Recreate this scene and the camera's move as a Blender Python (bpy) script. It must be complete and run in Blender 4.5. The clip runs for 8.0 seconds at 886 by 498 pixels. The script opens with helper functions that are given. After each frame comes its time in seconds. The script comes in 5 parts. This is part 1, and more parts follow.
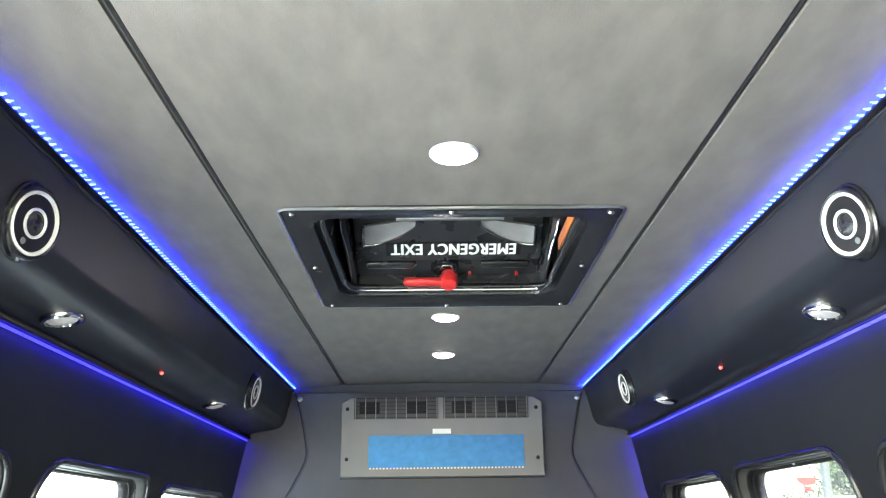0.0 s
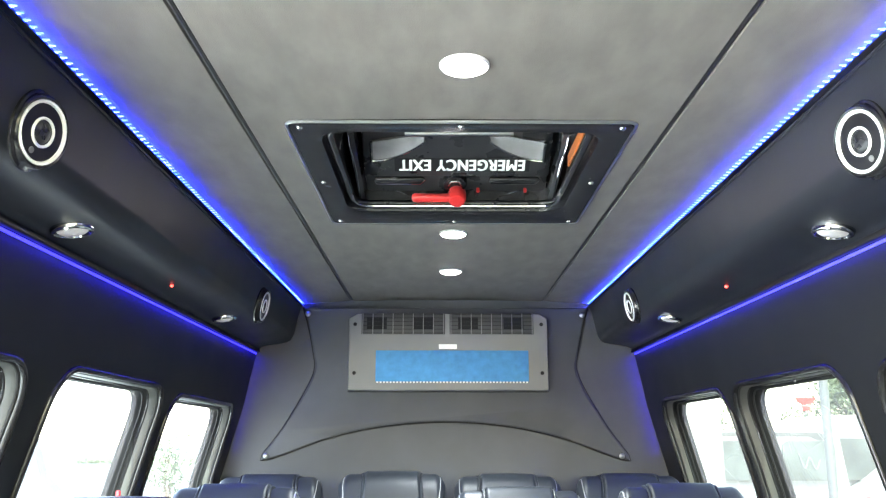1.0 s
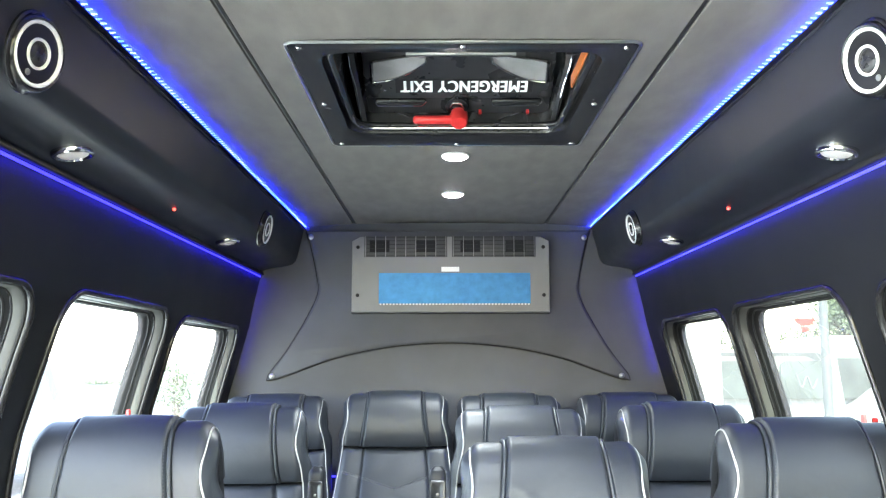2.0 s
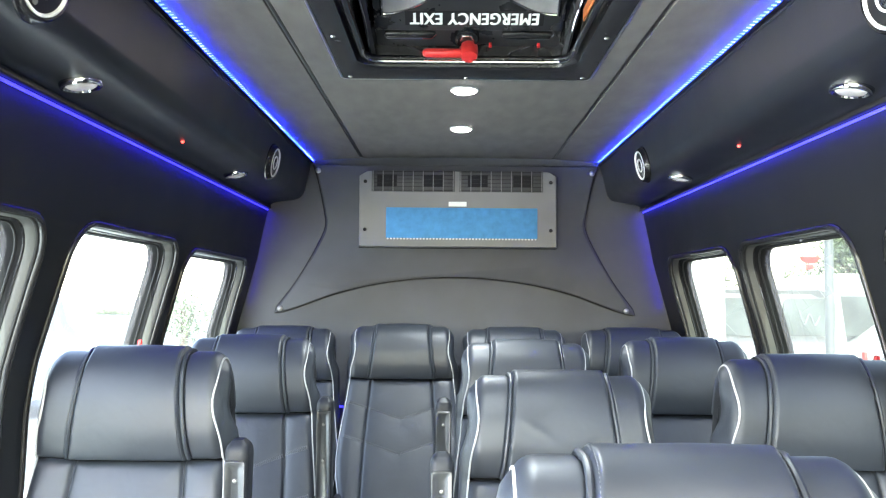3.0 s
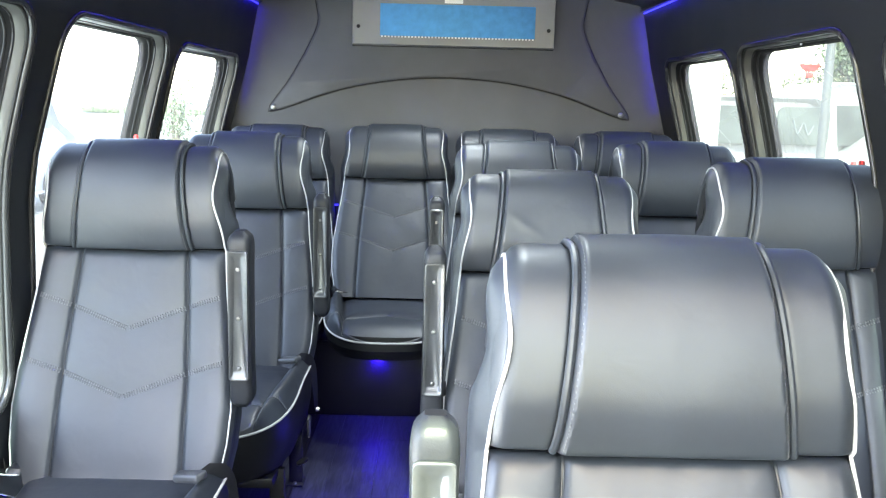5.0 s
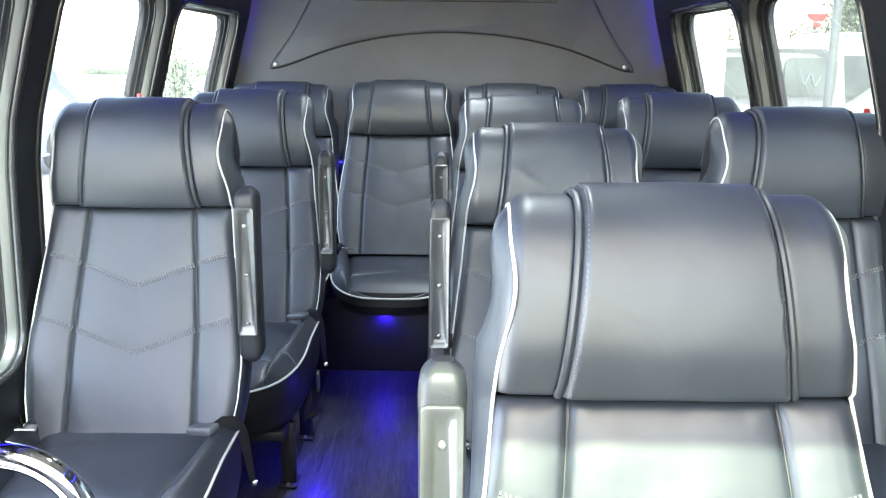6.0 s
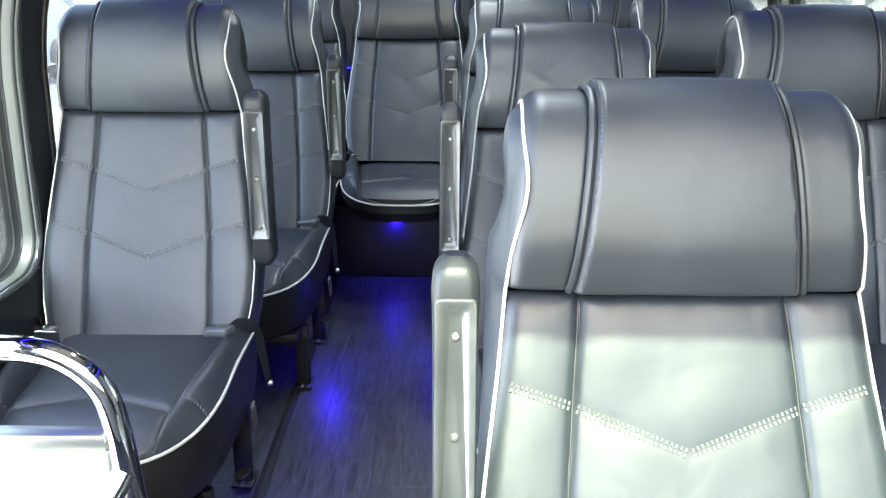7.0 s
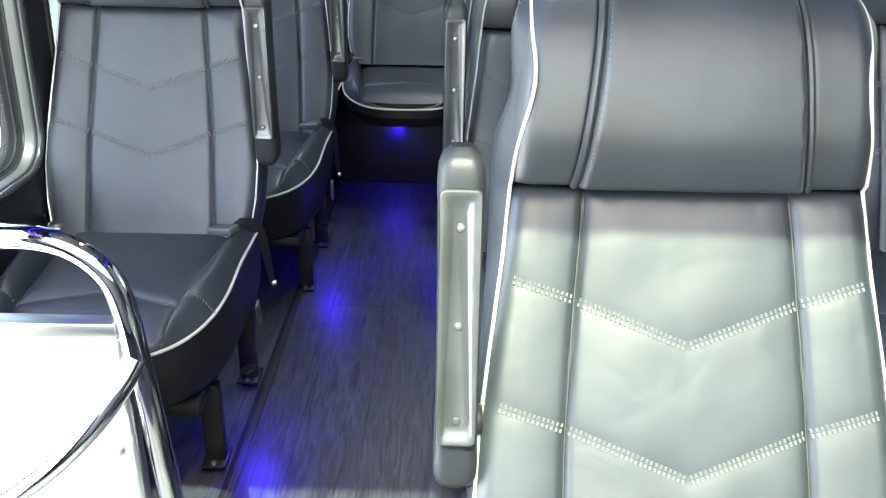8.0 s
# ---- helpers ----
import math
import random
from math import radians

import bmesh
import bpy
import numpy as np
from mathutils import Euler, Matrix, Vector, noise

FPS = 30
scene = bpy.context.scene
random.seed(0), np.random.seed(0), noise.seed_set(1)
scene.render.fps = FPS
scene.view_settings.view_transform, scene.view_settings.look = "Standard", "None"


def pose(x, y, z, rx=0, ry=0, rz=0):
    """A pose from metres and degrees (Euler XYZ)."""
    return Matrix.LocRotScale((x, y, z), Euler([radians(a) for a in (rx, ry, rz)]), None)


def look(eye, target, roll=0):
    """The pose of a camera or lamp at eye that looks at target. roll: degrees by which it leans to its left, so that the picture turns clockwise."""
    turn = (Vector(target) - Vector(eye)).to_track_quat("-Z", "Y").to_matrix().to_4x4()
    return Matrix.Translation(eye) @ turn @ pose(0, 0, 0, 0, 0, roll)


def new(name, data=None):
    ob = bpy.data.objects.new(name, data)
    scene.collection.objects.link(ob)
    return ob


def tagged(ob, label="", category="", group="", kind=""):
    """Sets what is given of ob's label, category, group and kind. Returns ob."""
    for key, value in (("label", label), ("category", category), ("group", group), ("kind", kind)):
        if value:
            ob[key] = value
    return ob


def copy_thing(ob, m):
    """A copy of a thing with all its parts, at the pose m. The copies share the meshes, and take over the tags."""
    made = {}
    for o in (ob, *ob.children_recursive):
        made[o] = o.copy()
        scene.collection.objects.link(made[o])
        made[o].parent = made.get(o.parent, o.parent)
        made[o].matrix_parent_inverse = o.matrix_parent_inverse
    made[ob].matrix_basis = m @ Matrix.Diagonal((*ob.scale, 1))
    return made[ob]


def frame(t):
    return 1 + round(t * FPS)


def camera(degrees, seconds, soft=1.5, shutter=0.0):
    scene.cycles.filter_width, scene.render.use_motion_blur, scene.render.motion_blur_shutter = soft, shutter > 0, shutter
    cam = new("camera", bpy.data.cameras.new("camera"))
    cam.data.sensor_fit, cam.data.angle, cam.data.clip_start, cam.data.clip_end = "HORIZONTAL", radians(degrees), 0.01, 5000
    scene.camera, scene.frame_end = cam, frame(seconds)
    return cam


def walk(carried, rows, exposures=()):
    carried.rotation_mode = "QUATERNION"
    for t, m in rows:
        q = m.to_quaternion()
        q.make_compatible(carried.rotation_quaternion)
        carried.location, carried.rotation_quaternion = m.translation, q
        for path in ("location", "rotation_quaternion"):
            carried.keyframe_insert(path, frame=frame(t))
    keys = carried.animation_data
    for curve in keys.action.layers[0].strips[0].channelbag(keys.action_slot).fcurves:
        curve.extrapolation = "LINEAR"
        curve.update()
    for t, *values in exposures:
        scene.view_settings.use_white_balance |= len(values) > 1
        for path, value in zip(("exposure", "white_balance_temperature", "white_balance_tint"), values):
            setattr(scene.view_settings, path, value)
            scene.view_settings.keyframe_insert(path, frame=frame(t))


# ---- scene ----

# ---------------------------------------------------------------- camera
cam = camera(54.6, 8.0, 1.2)
ROWS = [
    (0.0, -0.0239, -0.1359, 1.2519, -0.748, 18.092, -0.703),
    (0.5, -0.0257, -0.1335, 1.2462, -0.658, 15.523, -0.152),
    (1.0, -0.0271, -0.1322, 1.2433, -0.240, 12.745, 0.041),
    (1.5, -0.0251, -0.1323, 1.2404, -0.027, 10.824, -0.306),
    (1.7, -0.0245, -0.1328, 1.2408, -0.061, 9.453, -0.261),
    (3.0, -0.0317, -0.1404, 1.2428, 0.309, 3.247, 0.484),
    (3.5, -0.0347, -0.1456, 1.2395, -0.079, 0.509, 0.067),
    (4.0, -0.0351, -0.1539, 1.2394, -0.138, -2.516, 0.634),
    (4.5, -0.0353, -0.1636, 1.2351, -0.248, -5.343, 0.955),
    (4.7, -0.0367, -0.1665, 1.2334, -0.388, -7.448, 1.516),
    (6.0, -0.0364, -0.1844, 1.2253, -0.098, -12.577, 0.595),
    (6.5, -0.0394, -0.1869, 1.2179, 0.395, -15.162, 0.540),
    (7.0, -0.0408, -0.1928, 1.2110, 0.449, -18.521, 0.269),
    (7.5, -0.0449, -0.1993, 1.2034, 0.335, -21.473, 1.146),
    (8.0, -0.0459, -0.2049, 1.1932, 0.409, -24.407, 0.984),
]
walk(cam, [(t, pose(x, y, z, 0, 0, yaw) @ pose(0, 0, 0, 90 + pitch) @ pose(0, 0, 0, 0, 0, roll))
           for t, x, y, z, yaw, pitch, roll in ROWS], exposures=[(0.0, 5.32, 7900, 18), (1.5, 5.38, 7900, 18), (3.0, 5.32, 7900, 18), (4.5, 5.15, 7900, 18), (6.5, 4.97, 7900, 18), (8.0, 4.55, 7900, 17)])

# ---------------------------------------------------------------- light
SUN_SLOPE = 1.6                      # rise over run of the sun, straight ahead of the van
elev = math.atan(SUN_SLOPE)
world = bpy.data.worlds.new("sky")
scene.world = world
world.use_nodes = True
wn = world.node_tree
sky = wn.nodes.new("ShaderNodeTexSky")
sky.sky_type = "NISHITA"
sky.sun_disc = False
sky.sun_elevation = elev
sky.sun_rotation = math.pi
sky.air_density, sky.dust_density = 1.0, 1.2
wn.links.new(sky.outputs[0], wn.nodes["Background"].inputs[0])
wn.nodes["Background"].inputs[1].default_value = 0.25
sun = new("sun", bpy.data.lights.new("sun", "SUN"))
sun.data.energy, sun.data.angle, sun.data.color = 2.75, radians(0.7), (0.74, 1.0, 0.94)
sun.matrix_world = look((0, 0, 0), (0.0, math.cos(elev), -math.sin(elev)))


def area(name, m, size_x, size_y, watts, colour):
    ob = new(name, bpy.data.lights.new(name, "AREA"))
    ob.data.shape, ob.data.size, ob.data.size_y = "RECTANGLE", size_x, size_y
    ob.data.energy, ob.data.color = watts, colour
    ob.matrix_world = m
    return ob


# ---------------------------------------------------------------- materials
def material(name, colour, rough=0.5, metal=0.0, vary=0.15, vary_scale=6.0, grain=0.0, grain_scale=400.0,
             coat=0.0, emit=0.0, emit_colour=None, stretch=(1, 1, 1), rough_vary=0.08, sheen=0.0):
    m = bpy.data.materials.new(name)
    m.use_nodes = True
    n, l = m.node_tree.nodes, m.node_tree.links
    b = n["Principled BSDF"]
    b.inputs["Base Color"].default_value = (*colour, 1)
    b.inputs["Roughness"].default_value = rough
    b.inputs["Metallic"].default_value = metal
    b.inputs["Coat Weight"].default_value = coat
    b.inputs["Sheen Weight"].default_value = sheen
    co = n.new("ShaderNodeTexCoord")
    mp = n.new("ShaderNodeMapping")
    mp.inputs["Scale"].default_value = stretch
    l.new(co.outputs["Object"], mp.inputs["Vector"])
    if vary:
        big = n.new("ShaderNodeTexNoise")
        big.inputs["Scale"].default_value, big.inputs["Detail"].default_value = vary_scale, 6
        l.new(mp.outputs[0], big.inputs["Vector"])
        ramp = n.new("ShaderNodeMapRange")
        ramp.inputs["From Min"].default_value, ramp.inputs["From Max"].default_value = 0.3, 0.7
        ramp.inputs["To Min"].default_value, ramp.inputs["To Max"].default_value = 1 - vary, 1 + vary
        l.new(big.outputs[0], ramp.inputs[0])
        mul = n.new("ShaderNodeMix")
        mul.data_type, mul.blend_type = "RGBA", "MULTIPLY"
        mul.inputs[0].default_value = 1
        mul.inputs[6].default_value = (*colour, 1)
        l.new(ramp.outputs[0], mul.inputs[7])
        l.new(mul.outputs[2], b.inputs["Base Color"])
        rr = n.new("ShaderNodeMapRange")
        rr.inputs["To Min"].default_value, rr.inputs["To Max"].default_value = max(rough - rough_vary, 0.02), min(rough + rough_vary, 1)
        l.new(big.outputs[0], rr.inputs[0])
        l.new(rr.outputs[0], b.inputs["Roughness"])
    if grain:
        fine = n.new("ShaderNodeTexNoise")
        fine.inputs["Scale"].default_value, fine.inputs["Detail"].default_value = grain_scale, 3
        l.new(mp.outputs[0], fine.inputs["Vector"])
        bump = n.new("ShaderNodeBump")
        bump.inputs["Strength"].default_value, bump.inputs["Distance"].default_value = grain, 0.001
        l.new(fine.outputs[0], bump.inputs["Height"])
        l.new(bump.outputs[0], b.inputs["Normal"])
    if emit:
        b.inputs["Emission Color"].default_value = (*(emit_colour or colour), 1)
        b.inputs["Emission Strength"].default_value = emit
    return m


def pane_material(name, tint, gloss=0.06, veil=0.0):
    """Thin clear glass: it lets light straight through, tinted, and mirrors a little."""
    m = bpy.data.materials.new(name)
    m.use_nodes = True
    n, l = m.node_tree.nodes, m.node_tree.links
    n.remove(n["Principled BSDF"])
    clear = n.new("ShaderNodeBsdfTransparent")
    clear.inputs[0].default_value = (*tint, 1)
    shine = n.new("ShaderNodeBsdfGlossy")
    shine.inputs["Roughness"].default_value = 0.01
    mix = n.new("ShaderNodeMixShader")
    mix.inputs[0].default_value = gloss
    l.new(clear.outputs[0], mix.inputs[1])
    l.new(shine.outputs[0], mix.inputs[2])
    last = mix
    if veil:
        # a pale translucent veil stands in for the glare that washes out the view
        veil_shader = n.new("ShaderNodeBsdfTranslucent")
        veil_shader.inputs[0].default_value = (0.85, 0.85, 0.83, 1)
        last = n.new("ShaderNodeMixShader")
        last.inputs[0].default_value = veil
        l.new(mix.outputs[0], last.inputs[1])
        l.new(veil_shader.outputs[0], last.inputs[2])
    l.new(last.outputs[0], n["Material Output"].inputs[0])
    return m


def wood_material():
    m = material("dark_wood_vinyl", (0.05, 0.05, 0.058), 0.42, vary=0.35, vary_scale=3.0, grain=0.25, grain_scale=60, stretch=(14, 0.9, 1))
    n, l = m.node_tree.nodes, m.node_tree.links
    b = n["Principled BSDF"]
    co = n.new("ShaderNodeTexCoord")
    info = n.new("ShaderNodeObjectInfo")
    shift = n.new("ShaderNodeVectorMath")
    shift.operation = "ADD"
    l.new(co.outputs["Object"], shift.inputs[0])
    l.new(info.outputs["Random"], shift.inputs[1])
    mp = n.new("ShaderNodeMapping")
    mp.inputs["Scale"].default_value = (1.0, 0.09, 1)
    l.new(shift.outputs[0], mp.inputs[0])
    wave = n.new("ShaderNodeTexNoise")
    wave.inputs["Scale"].default_value, wave.inputs["Detail"].default_value = 95, 8
    wave.inputs["Distortion"].default_value = 1.2
    l.new(mp.outputs[0], wave.inputs["Vector"])
    ramp = n.new("ShaderNodeValToRGB")
    ramp.color_ramp.elements[0].position, ramp.color_ramp.elements[0].color = 0.33, (0.0065, 0.007, 0.0115, 1)
    ramp.color_ramp.elements[1].position, ramp.color_ramp.elements[1].color = 0.70, (0.041, 0.0435, 0.060, 1)
    l.new(wave.outputs[0], ramp.inputs[0])
    l.new(ramp.outputs[0], b.inputs["Base Color"])
    bump = n.new("ShaderNodeBump")
    bump.inputs["Strength"].default_value, bump.inputs["Distance"].default_value = 0.3, 0.001
    l.new(wave.outputs[0], bump.inputs["Height"])
    l.new(bump.outputs[0], b.inputs["Normal"])
    return m


M_CEIL = material("grey_suede", (0.107, 0.0985, 0.0915), 0.8, vary=0.19, vary_scale=15, grain=0.5, grain_scale=500, stretch=(1.5, 0.55, 1))
M_WALL = material("charcoal_vinyl", (0.0105, 0.0118, 0.0155), 0.5, vary=0.1, vary_scale=5, grain=0.35, grain_scale=350)
M_REAR = material("grey_vinyl", (0.060, 0.065, 0.078), 0.6, vary=0.1, vary_scale=7, grain=0.4, grain_scale=350)
M_DUCT = material("black_vinyl", (0.0155, 0.0172, 0.0235), 0.34, vary=0.1, vary_scale=6, grain=0.12, grain_scale=350)
M_CORD = material("black_cord", (0.012, 0.012, 0.013), 0.5, vary=0.1)
M_LEATHER = material("slate_leather", (0.0192, 0.0238, 0.0315), 0.46, vary=0.12, vary_scale=9, grain=0.09, grain_scale=900)
M_LEATHER.node_tree.nodes["Principled BSDF"].inputs["Specular IOR Level"].default_value = 0.54


def soften(m, scale, strength, distance):
    """Adds slow, shallow puckers of stretched leather under the fine grain."""
    n, l = m.node_tree.nodes, m.node_tree.links
    slow, dent, co = n.new("ShaderNodeTexNoise"), n.new("ShaderNodeBump"), n.new("ShaderNodeTexCoord")
    slow.inputs["Scale"].default_value, slow.inputs["Detail"].default_value = scale, 2.5
    slow.inputs["Distortion"].default_value = 0.6
    dent.inputs["Strength"].default_value, dent.inputs["Distance"].default_value = strength, distance
    l.new(co.outputs["Object"], slow.inputs["Vector"])
    l.new(slow.outputs[0], dent.inputs["Height"])
    l.new(dent.outputs[0], n["Bump"].inputs["Normal"])


soften(M_LEATHER, 17.0, 0.5, 0.0024)
M_SHELL = material("black_leatherette", (0.010, 0.0105, 0.012), 0.45, vary=0.1, grain=0.3, grain_scale=400)
M_WELT = material("white_piping", (0.38, 0.38, 0.375), 0.5, vary=0.05)
M_THREAD = material("pale_grey_thread", (0.086, 0.090, 0.096), 0.7, vary=0.1, vary_scale=80)
M_BLACK = material("black_plastic", (0.012, 0.012, 0.0135), 0.35, vary=0.15, grain=0.15, grain_scale=300)
M_GLOSSY = material("glossy_black_plastic", (0.012, 0.012, 0.014), 0.24, vary=0.2, vary_scale=20)
M_RUBBER = material("black_rubber", (0.011, 0.011, 0.012), 0.55, vary=0.15)
M_FRAME = material("matt_black_window_frame", (0.007, 0.007, 0.008), 0.8, vary=0.15)
M_LIP = material("glossy_black_rubber", (0.018, 0.018, 0.02), 0.22, vary=0.15)
M_CHROME = material("chrome", (0.66, 0.66, 0.67), 0.045, 1.0, vary=0.04, rough_vary=0.02)
M_STEEL = material("brushed_steel", (0.42, 0.43, 0.43), 0.32, 1.0, vary=0.08, grain=0.1, grain_scale=200)
M_DULLSTEEL = material("dull_grey_metal", (0.2, 0.205, 0.205), 0.38, 0.9, vary=0.12, vary_scale=20, grain=0.1, grain_scale=200)
M_PLATE = material("grey_satin_plate", (0.086, 0.091, 0.098), 0.32, 0.6, vary=0.15, vary_scale=20, grain=0.1, grain_scale=200)
M_BUCKLE = material("grey_belt_plastic", (0.05, 0.053, 0.058), 0.4, vary=0.1, vary_scale=40)
M_ARM = material("black_arm_vinyl", (0.0145, 0.0160, 0.0200), 0.42, vary=0.1, grain=0.25, grain_scale=400)
M_IRON = material("black_painted_steel", (0.008, 0.008, 0.009), 0.45, 0.0, vary=0.15)
M_LINER = material("grey_window_liner", (0.048, 0.048, 0.047), 0.4, vary=0.08)
M_ACBODY = material("grey_moulded_plastic", (0.17, 0.172, 0.175), 0.45, vary=0.06, grain=0.3, grain_scale=500)
M_GRILLE = material("dark_grille_plastic", (0.052, 0.052, 0.054), 0.5, vary=0.1)
M_RIB = material("grey_grille_rib", (0.20, 0.20, 0.20), 0.4, vary=0.1)
M_HOLE = material("black_vent_opening", (0.006, 0.006, 0.007), 0.8, vary=0)
M_FILTER = material("blue_filter_foam", (0.05, 0.26, 0.52), 0.85, vary=0.12, vary_scale=40, grain=0.6, grain_scale=900)
M_WHITE = material("white_paint", (0.78, 0.78, 0.77), 0.4, vary=0.04)
M_PANEL = material("white_laminate", (0.78, 0.78, 0.76), 0.35, vary=0.03, grain=0.1)
M_SATIN = material("satin_black_plastic", (0.021, 0.0215, 0.024), 0.28, vary=0.15, vary_scale=12, grain=0.1, grain_scale=300)
M_LETTER = material("white_vinyl_lettering", (0.85, 0.85, 0.85), 0.5, vary=0.02)
M_GRIP = material("polished_black_plastic", (0.05, 0.05, 0.053), 0.18, vary=0.2, vary_scale=15, coat=0.6)
M_SCOOP = material("polished_grey_plastic", (0.24, 0.24, 0.245), 0.2, vary=0.2, vary_scale=15, coat=0.5)
M_RED = material("red_plastic", (0.62, 0.03, 0.03), 0.35, vary=0.08)
M_AMBER = material("amber_reflection", (0.55, 0.14, 0.03), 0.3, vary=0.2, vary_scale=60)
M_WOOD = wood_material()
M_LENS = material("lit_white_lens", (0.9, 0.9, 0.9), 0.3, vary=0, emit=2.5, emit_colour=(0.86, 0.92, 1.0))
M_FROST = material("frosted_lens", (0.45, 0.455, 0.465), 0.35, vary=0.1, vary_scale=60, emit=0.004, emit_colour=(0.95, 0.97, 1.0))
M_STREAK = material("blue_light_streak", (0.1, 0.3, 1.0), 0.3, vary=0, emit=0.11, emit_colour=(0.02, 0.24, 1.0))
M_DIODE = material("lit_blue_diode", (0.1, 0.2, 1.0), 0.3, vary=0, emit=80, emit_colour=(0.002, 0.016, 1.0))
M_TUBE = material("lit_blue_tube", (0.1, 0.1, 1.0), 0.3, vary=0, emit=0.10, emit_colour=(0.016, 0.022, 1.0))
M_REDLED = material("lit_red_led", (1, 0.1, 0.1), 0.3, vary=0, emit=0.2, emit_colour=(1.0, 0.06, 0.05))
M_BELT = material("charcoal_webbing", (0.035, 0.035, 0.04), 0.7, vary=0.1, grain=0.5, grain_scale=600)
M_PANE = pane_material("clear_window_glass", (0.098, 0.114, 0.106), veil=0.014)
# same glass; lighter tint on the left stands in for brighter daylight
M_PANE_LEFT = pane_material("left_window_glass_brighter", (0.258, 0.290, 0.292), veil=0.012)
M_SCREEN = pane_material("green_tinted_windscreen", (0.372, 0.388, 0.318))
M_ASPHALT = material("asphalt", (0.06, 0.06, 0.06), 0.9, vary=0.2, vary_scale=0.8, grain=0.6, grain_scale=60)


for m, level in ((M_WALL, 0.25), (M_SHELL, 0.22), (M_DUCT, 0.35), (M_ARM, 0.28), (M_IRON, 0.25), (M_BLACK, 0.3), (M_RUBBER, 0.3), (M_FRAME, 0.1)):
    m.node_tree.nodes["Principled BSDF"].inputs["Specular IOR Level"].default_value = level


# ---------------------------------------------------------------- mesh tools
def link_mesh(name, bm, mat, smooth=True):
    me = bpy.data.meshes.new(name)
    bm.normal_update()
    bm.to_mesh(me)
    bm.free()
    me.materials.append(mat)
    if smooth:
        me.shade_smooth()
        me.set_sharp_from_angle(angle=radians(38))
    return new(name, me)


def part(name, bm, mat, parent, label=""):
    ob = link_mesh(name, bm, mat)
    ob.parent = parent
    if label:
        tagged(ob, label)
    return ob


def thing(name, label, category, group="", m=None):
    ob = tagged(new(name), label, category, group)
    ob.empty_display_size = 0.05
    if m is not None:
        ob.matrix_basis = m
    return ob


def single(name, bm, mat, label, category, kind="", group="", m=None):
    ob = tagged(link_mesh(name, bm, mat), label, category, group, kind)
    if m is not None:
        ob.matrix_basis = m
    return ob


def box(x0, x1, y0, y1, z0, z1, bevel=0.0, bm=None, segments=2):
    bm = bm or bmesh.new()
    vs = bmesh.ops.create_cube(bm, size=1)["verts"]
    for v in vs:
        v.co = Vector((x0 + (v.co.x + 0.5) * (x1 - x0), y0 + (v.co.y + 0.5) * (y1 - y0), z0 + (v.co.z + 0.5) * (z1 - z0)))
    if bevel:
        es = list({e for v in vs for e in v.link_edges})
        bmesh.ops.bevel(bm, geom=es, offset=bevel, segments=segments, affect="EDGES", profile=0.5)
    return bm


def tube(points, r, seg=10, bm=None, closed=False, caps=True):
    """A round rod along points; r is a number or one number a point."""
    bm = bm or bmesh.new()
    pts = [Vector(p) for p in points]
    n = len(pts)
    rings, up = [], None
    for i, p in enumerate(pts):
        a, b = (pts[(i - 1) % n], pts[(i + 1) % n]) if closed else (pts[max(i - 1, 0)], pts[min(i + 1, n - 1)])
        d = (b - a).normalized()
        if up is None:
            up = d.orthogonal().normalized()
        up = (up - d * up.dot(d)).normalized()
        side = d.cross(up)
        rad = r[i] if isinstance(r, (list, tuple)) else r
        rings.append([bm.verts.new(p + rad * (math.cos(t) * up + math.sin(t) * side))
                      for t in (2 * math.pi * k / seg for k in range(seg))])
    for i in range(n if closed else n - 1):
        a, b = rings[i], rings[(i + 1) % n]
        for k in range(seg):
            bm.faces.new((a[k], a[(k + 1) % seg], b[(k + 1) % seg], b[k]))
    if caps and not closed:
        bm.faces.new(rings[0][::-1])
        bm.faces.new(rings[-1])
    bmesh.ops.recalc_face_normals(bm, faces=bm.faces)
    return bm


def smooth_path(points, per=8):
    """Catmull-Rom through points."""
    p = [Vector(q) for q in points]
    p = [2 * p[0] - p[1]] + p + [2 * p[-1] - p[-2]]
    out = []
    for i in range(1, len(p) - 2):
        for k in range(per):
            t = k / per
            out.append(0.5 * (2 * p[i] + (p[i + 1] - p[i - 1]) * t + (2 * p[i - 1] - 5 * p[i] + 4 * p[i + 1] - p[i + 2]) * t * t
                              + (3 * p[i] - p[i - 1] - 3 * p[i + 1] + p[i + 2]) * t ** 3))
    return out + [p[-2]]


def bent(points, r, seg=14, per=10):
    return tube(smooth_path(points, per), r, seg)


def ring_stack(rings, bm=None, cap=True):
    """Skin between rings of points."""
    bm = bm or bmesh.new()
    vs = [[bm.verts.new(p) for p in ring] for ring in rings]
    k = len(vs[0])
    for a, b in zip(vs, vs[1:]):
        for i in range(k):
            bm.faces.new((a[i], a[(i + 1) % k], b[(i + 1) % k], b[i]))
    if cap:
        bm.faces.new(vs[0][::-1])
        bm.faces.new(vs[-1])
    bmesh.ops.recalc_face_normals(bm, faces=bm.faces)
    return bm


def turned(profile, seg=32, bm=None, m=None):
    """A body of revolution round z from (radius, z) pairs."""
    rings = [[Vector((r * math.cos(2 * math.pi * k / seg), r * math.sin(2 * math.pi * k / seg), z)) for k in range(seg)] for r, z in profile]
    bm = ring_stack(rings, bm)
    if m is not None:
        bm.transform(m)
    return bm


def extrude_y(profile, y0, y1, cuts=1, bm=None, cap=True):
    return ring_stack([[Vector((x, y0 + (y1 - y0) * i / cuts, z)) for x, z in profile] for i in range(cuts + 1)], bm, cap)


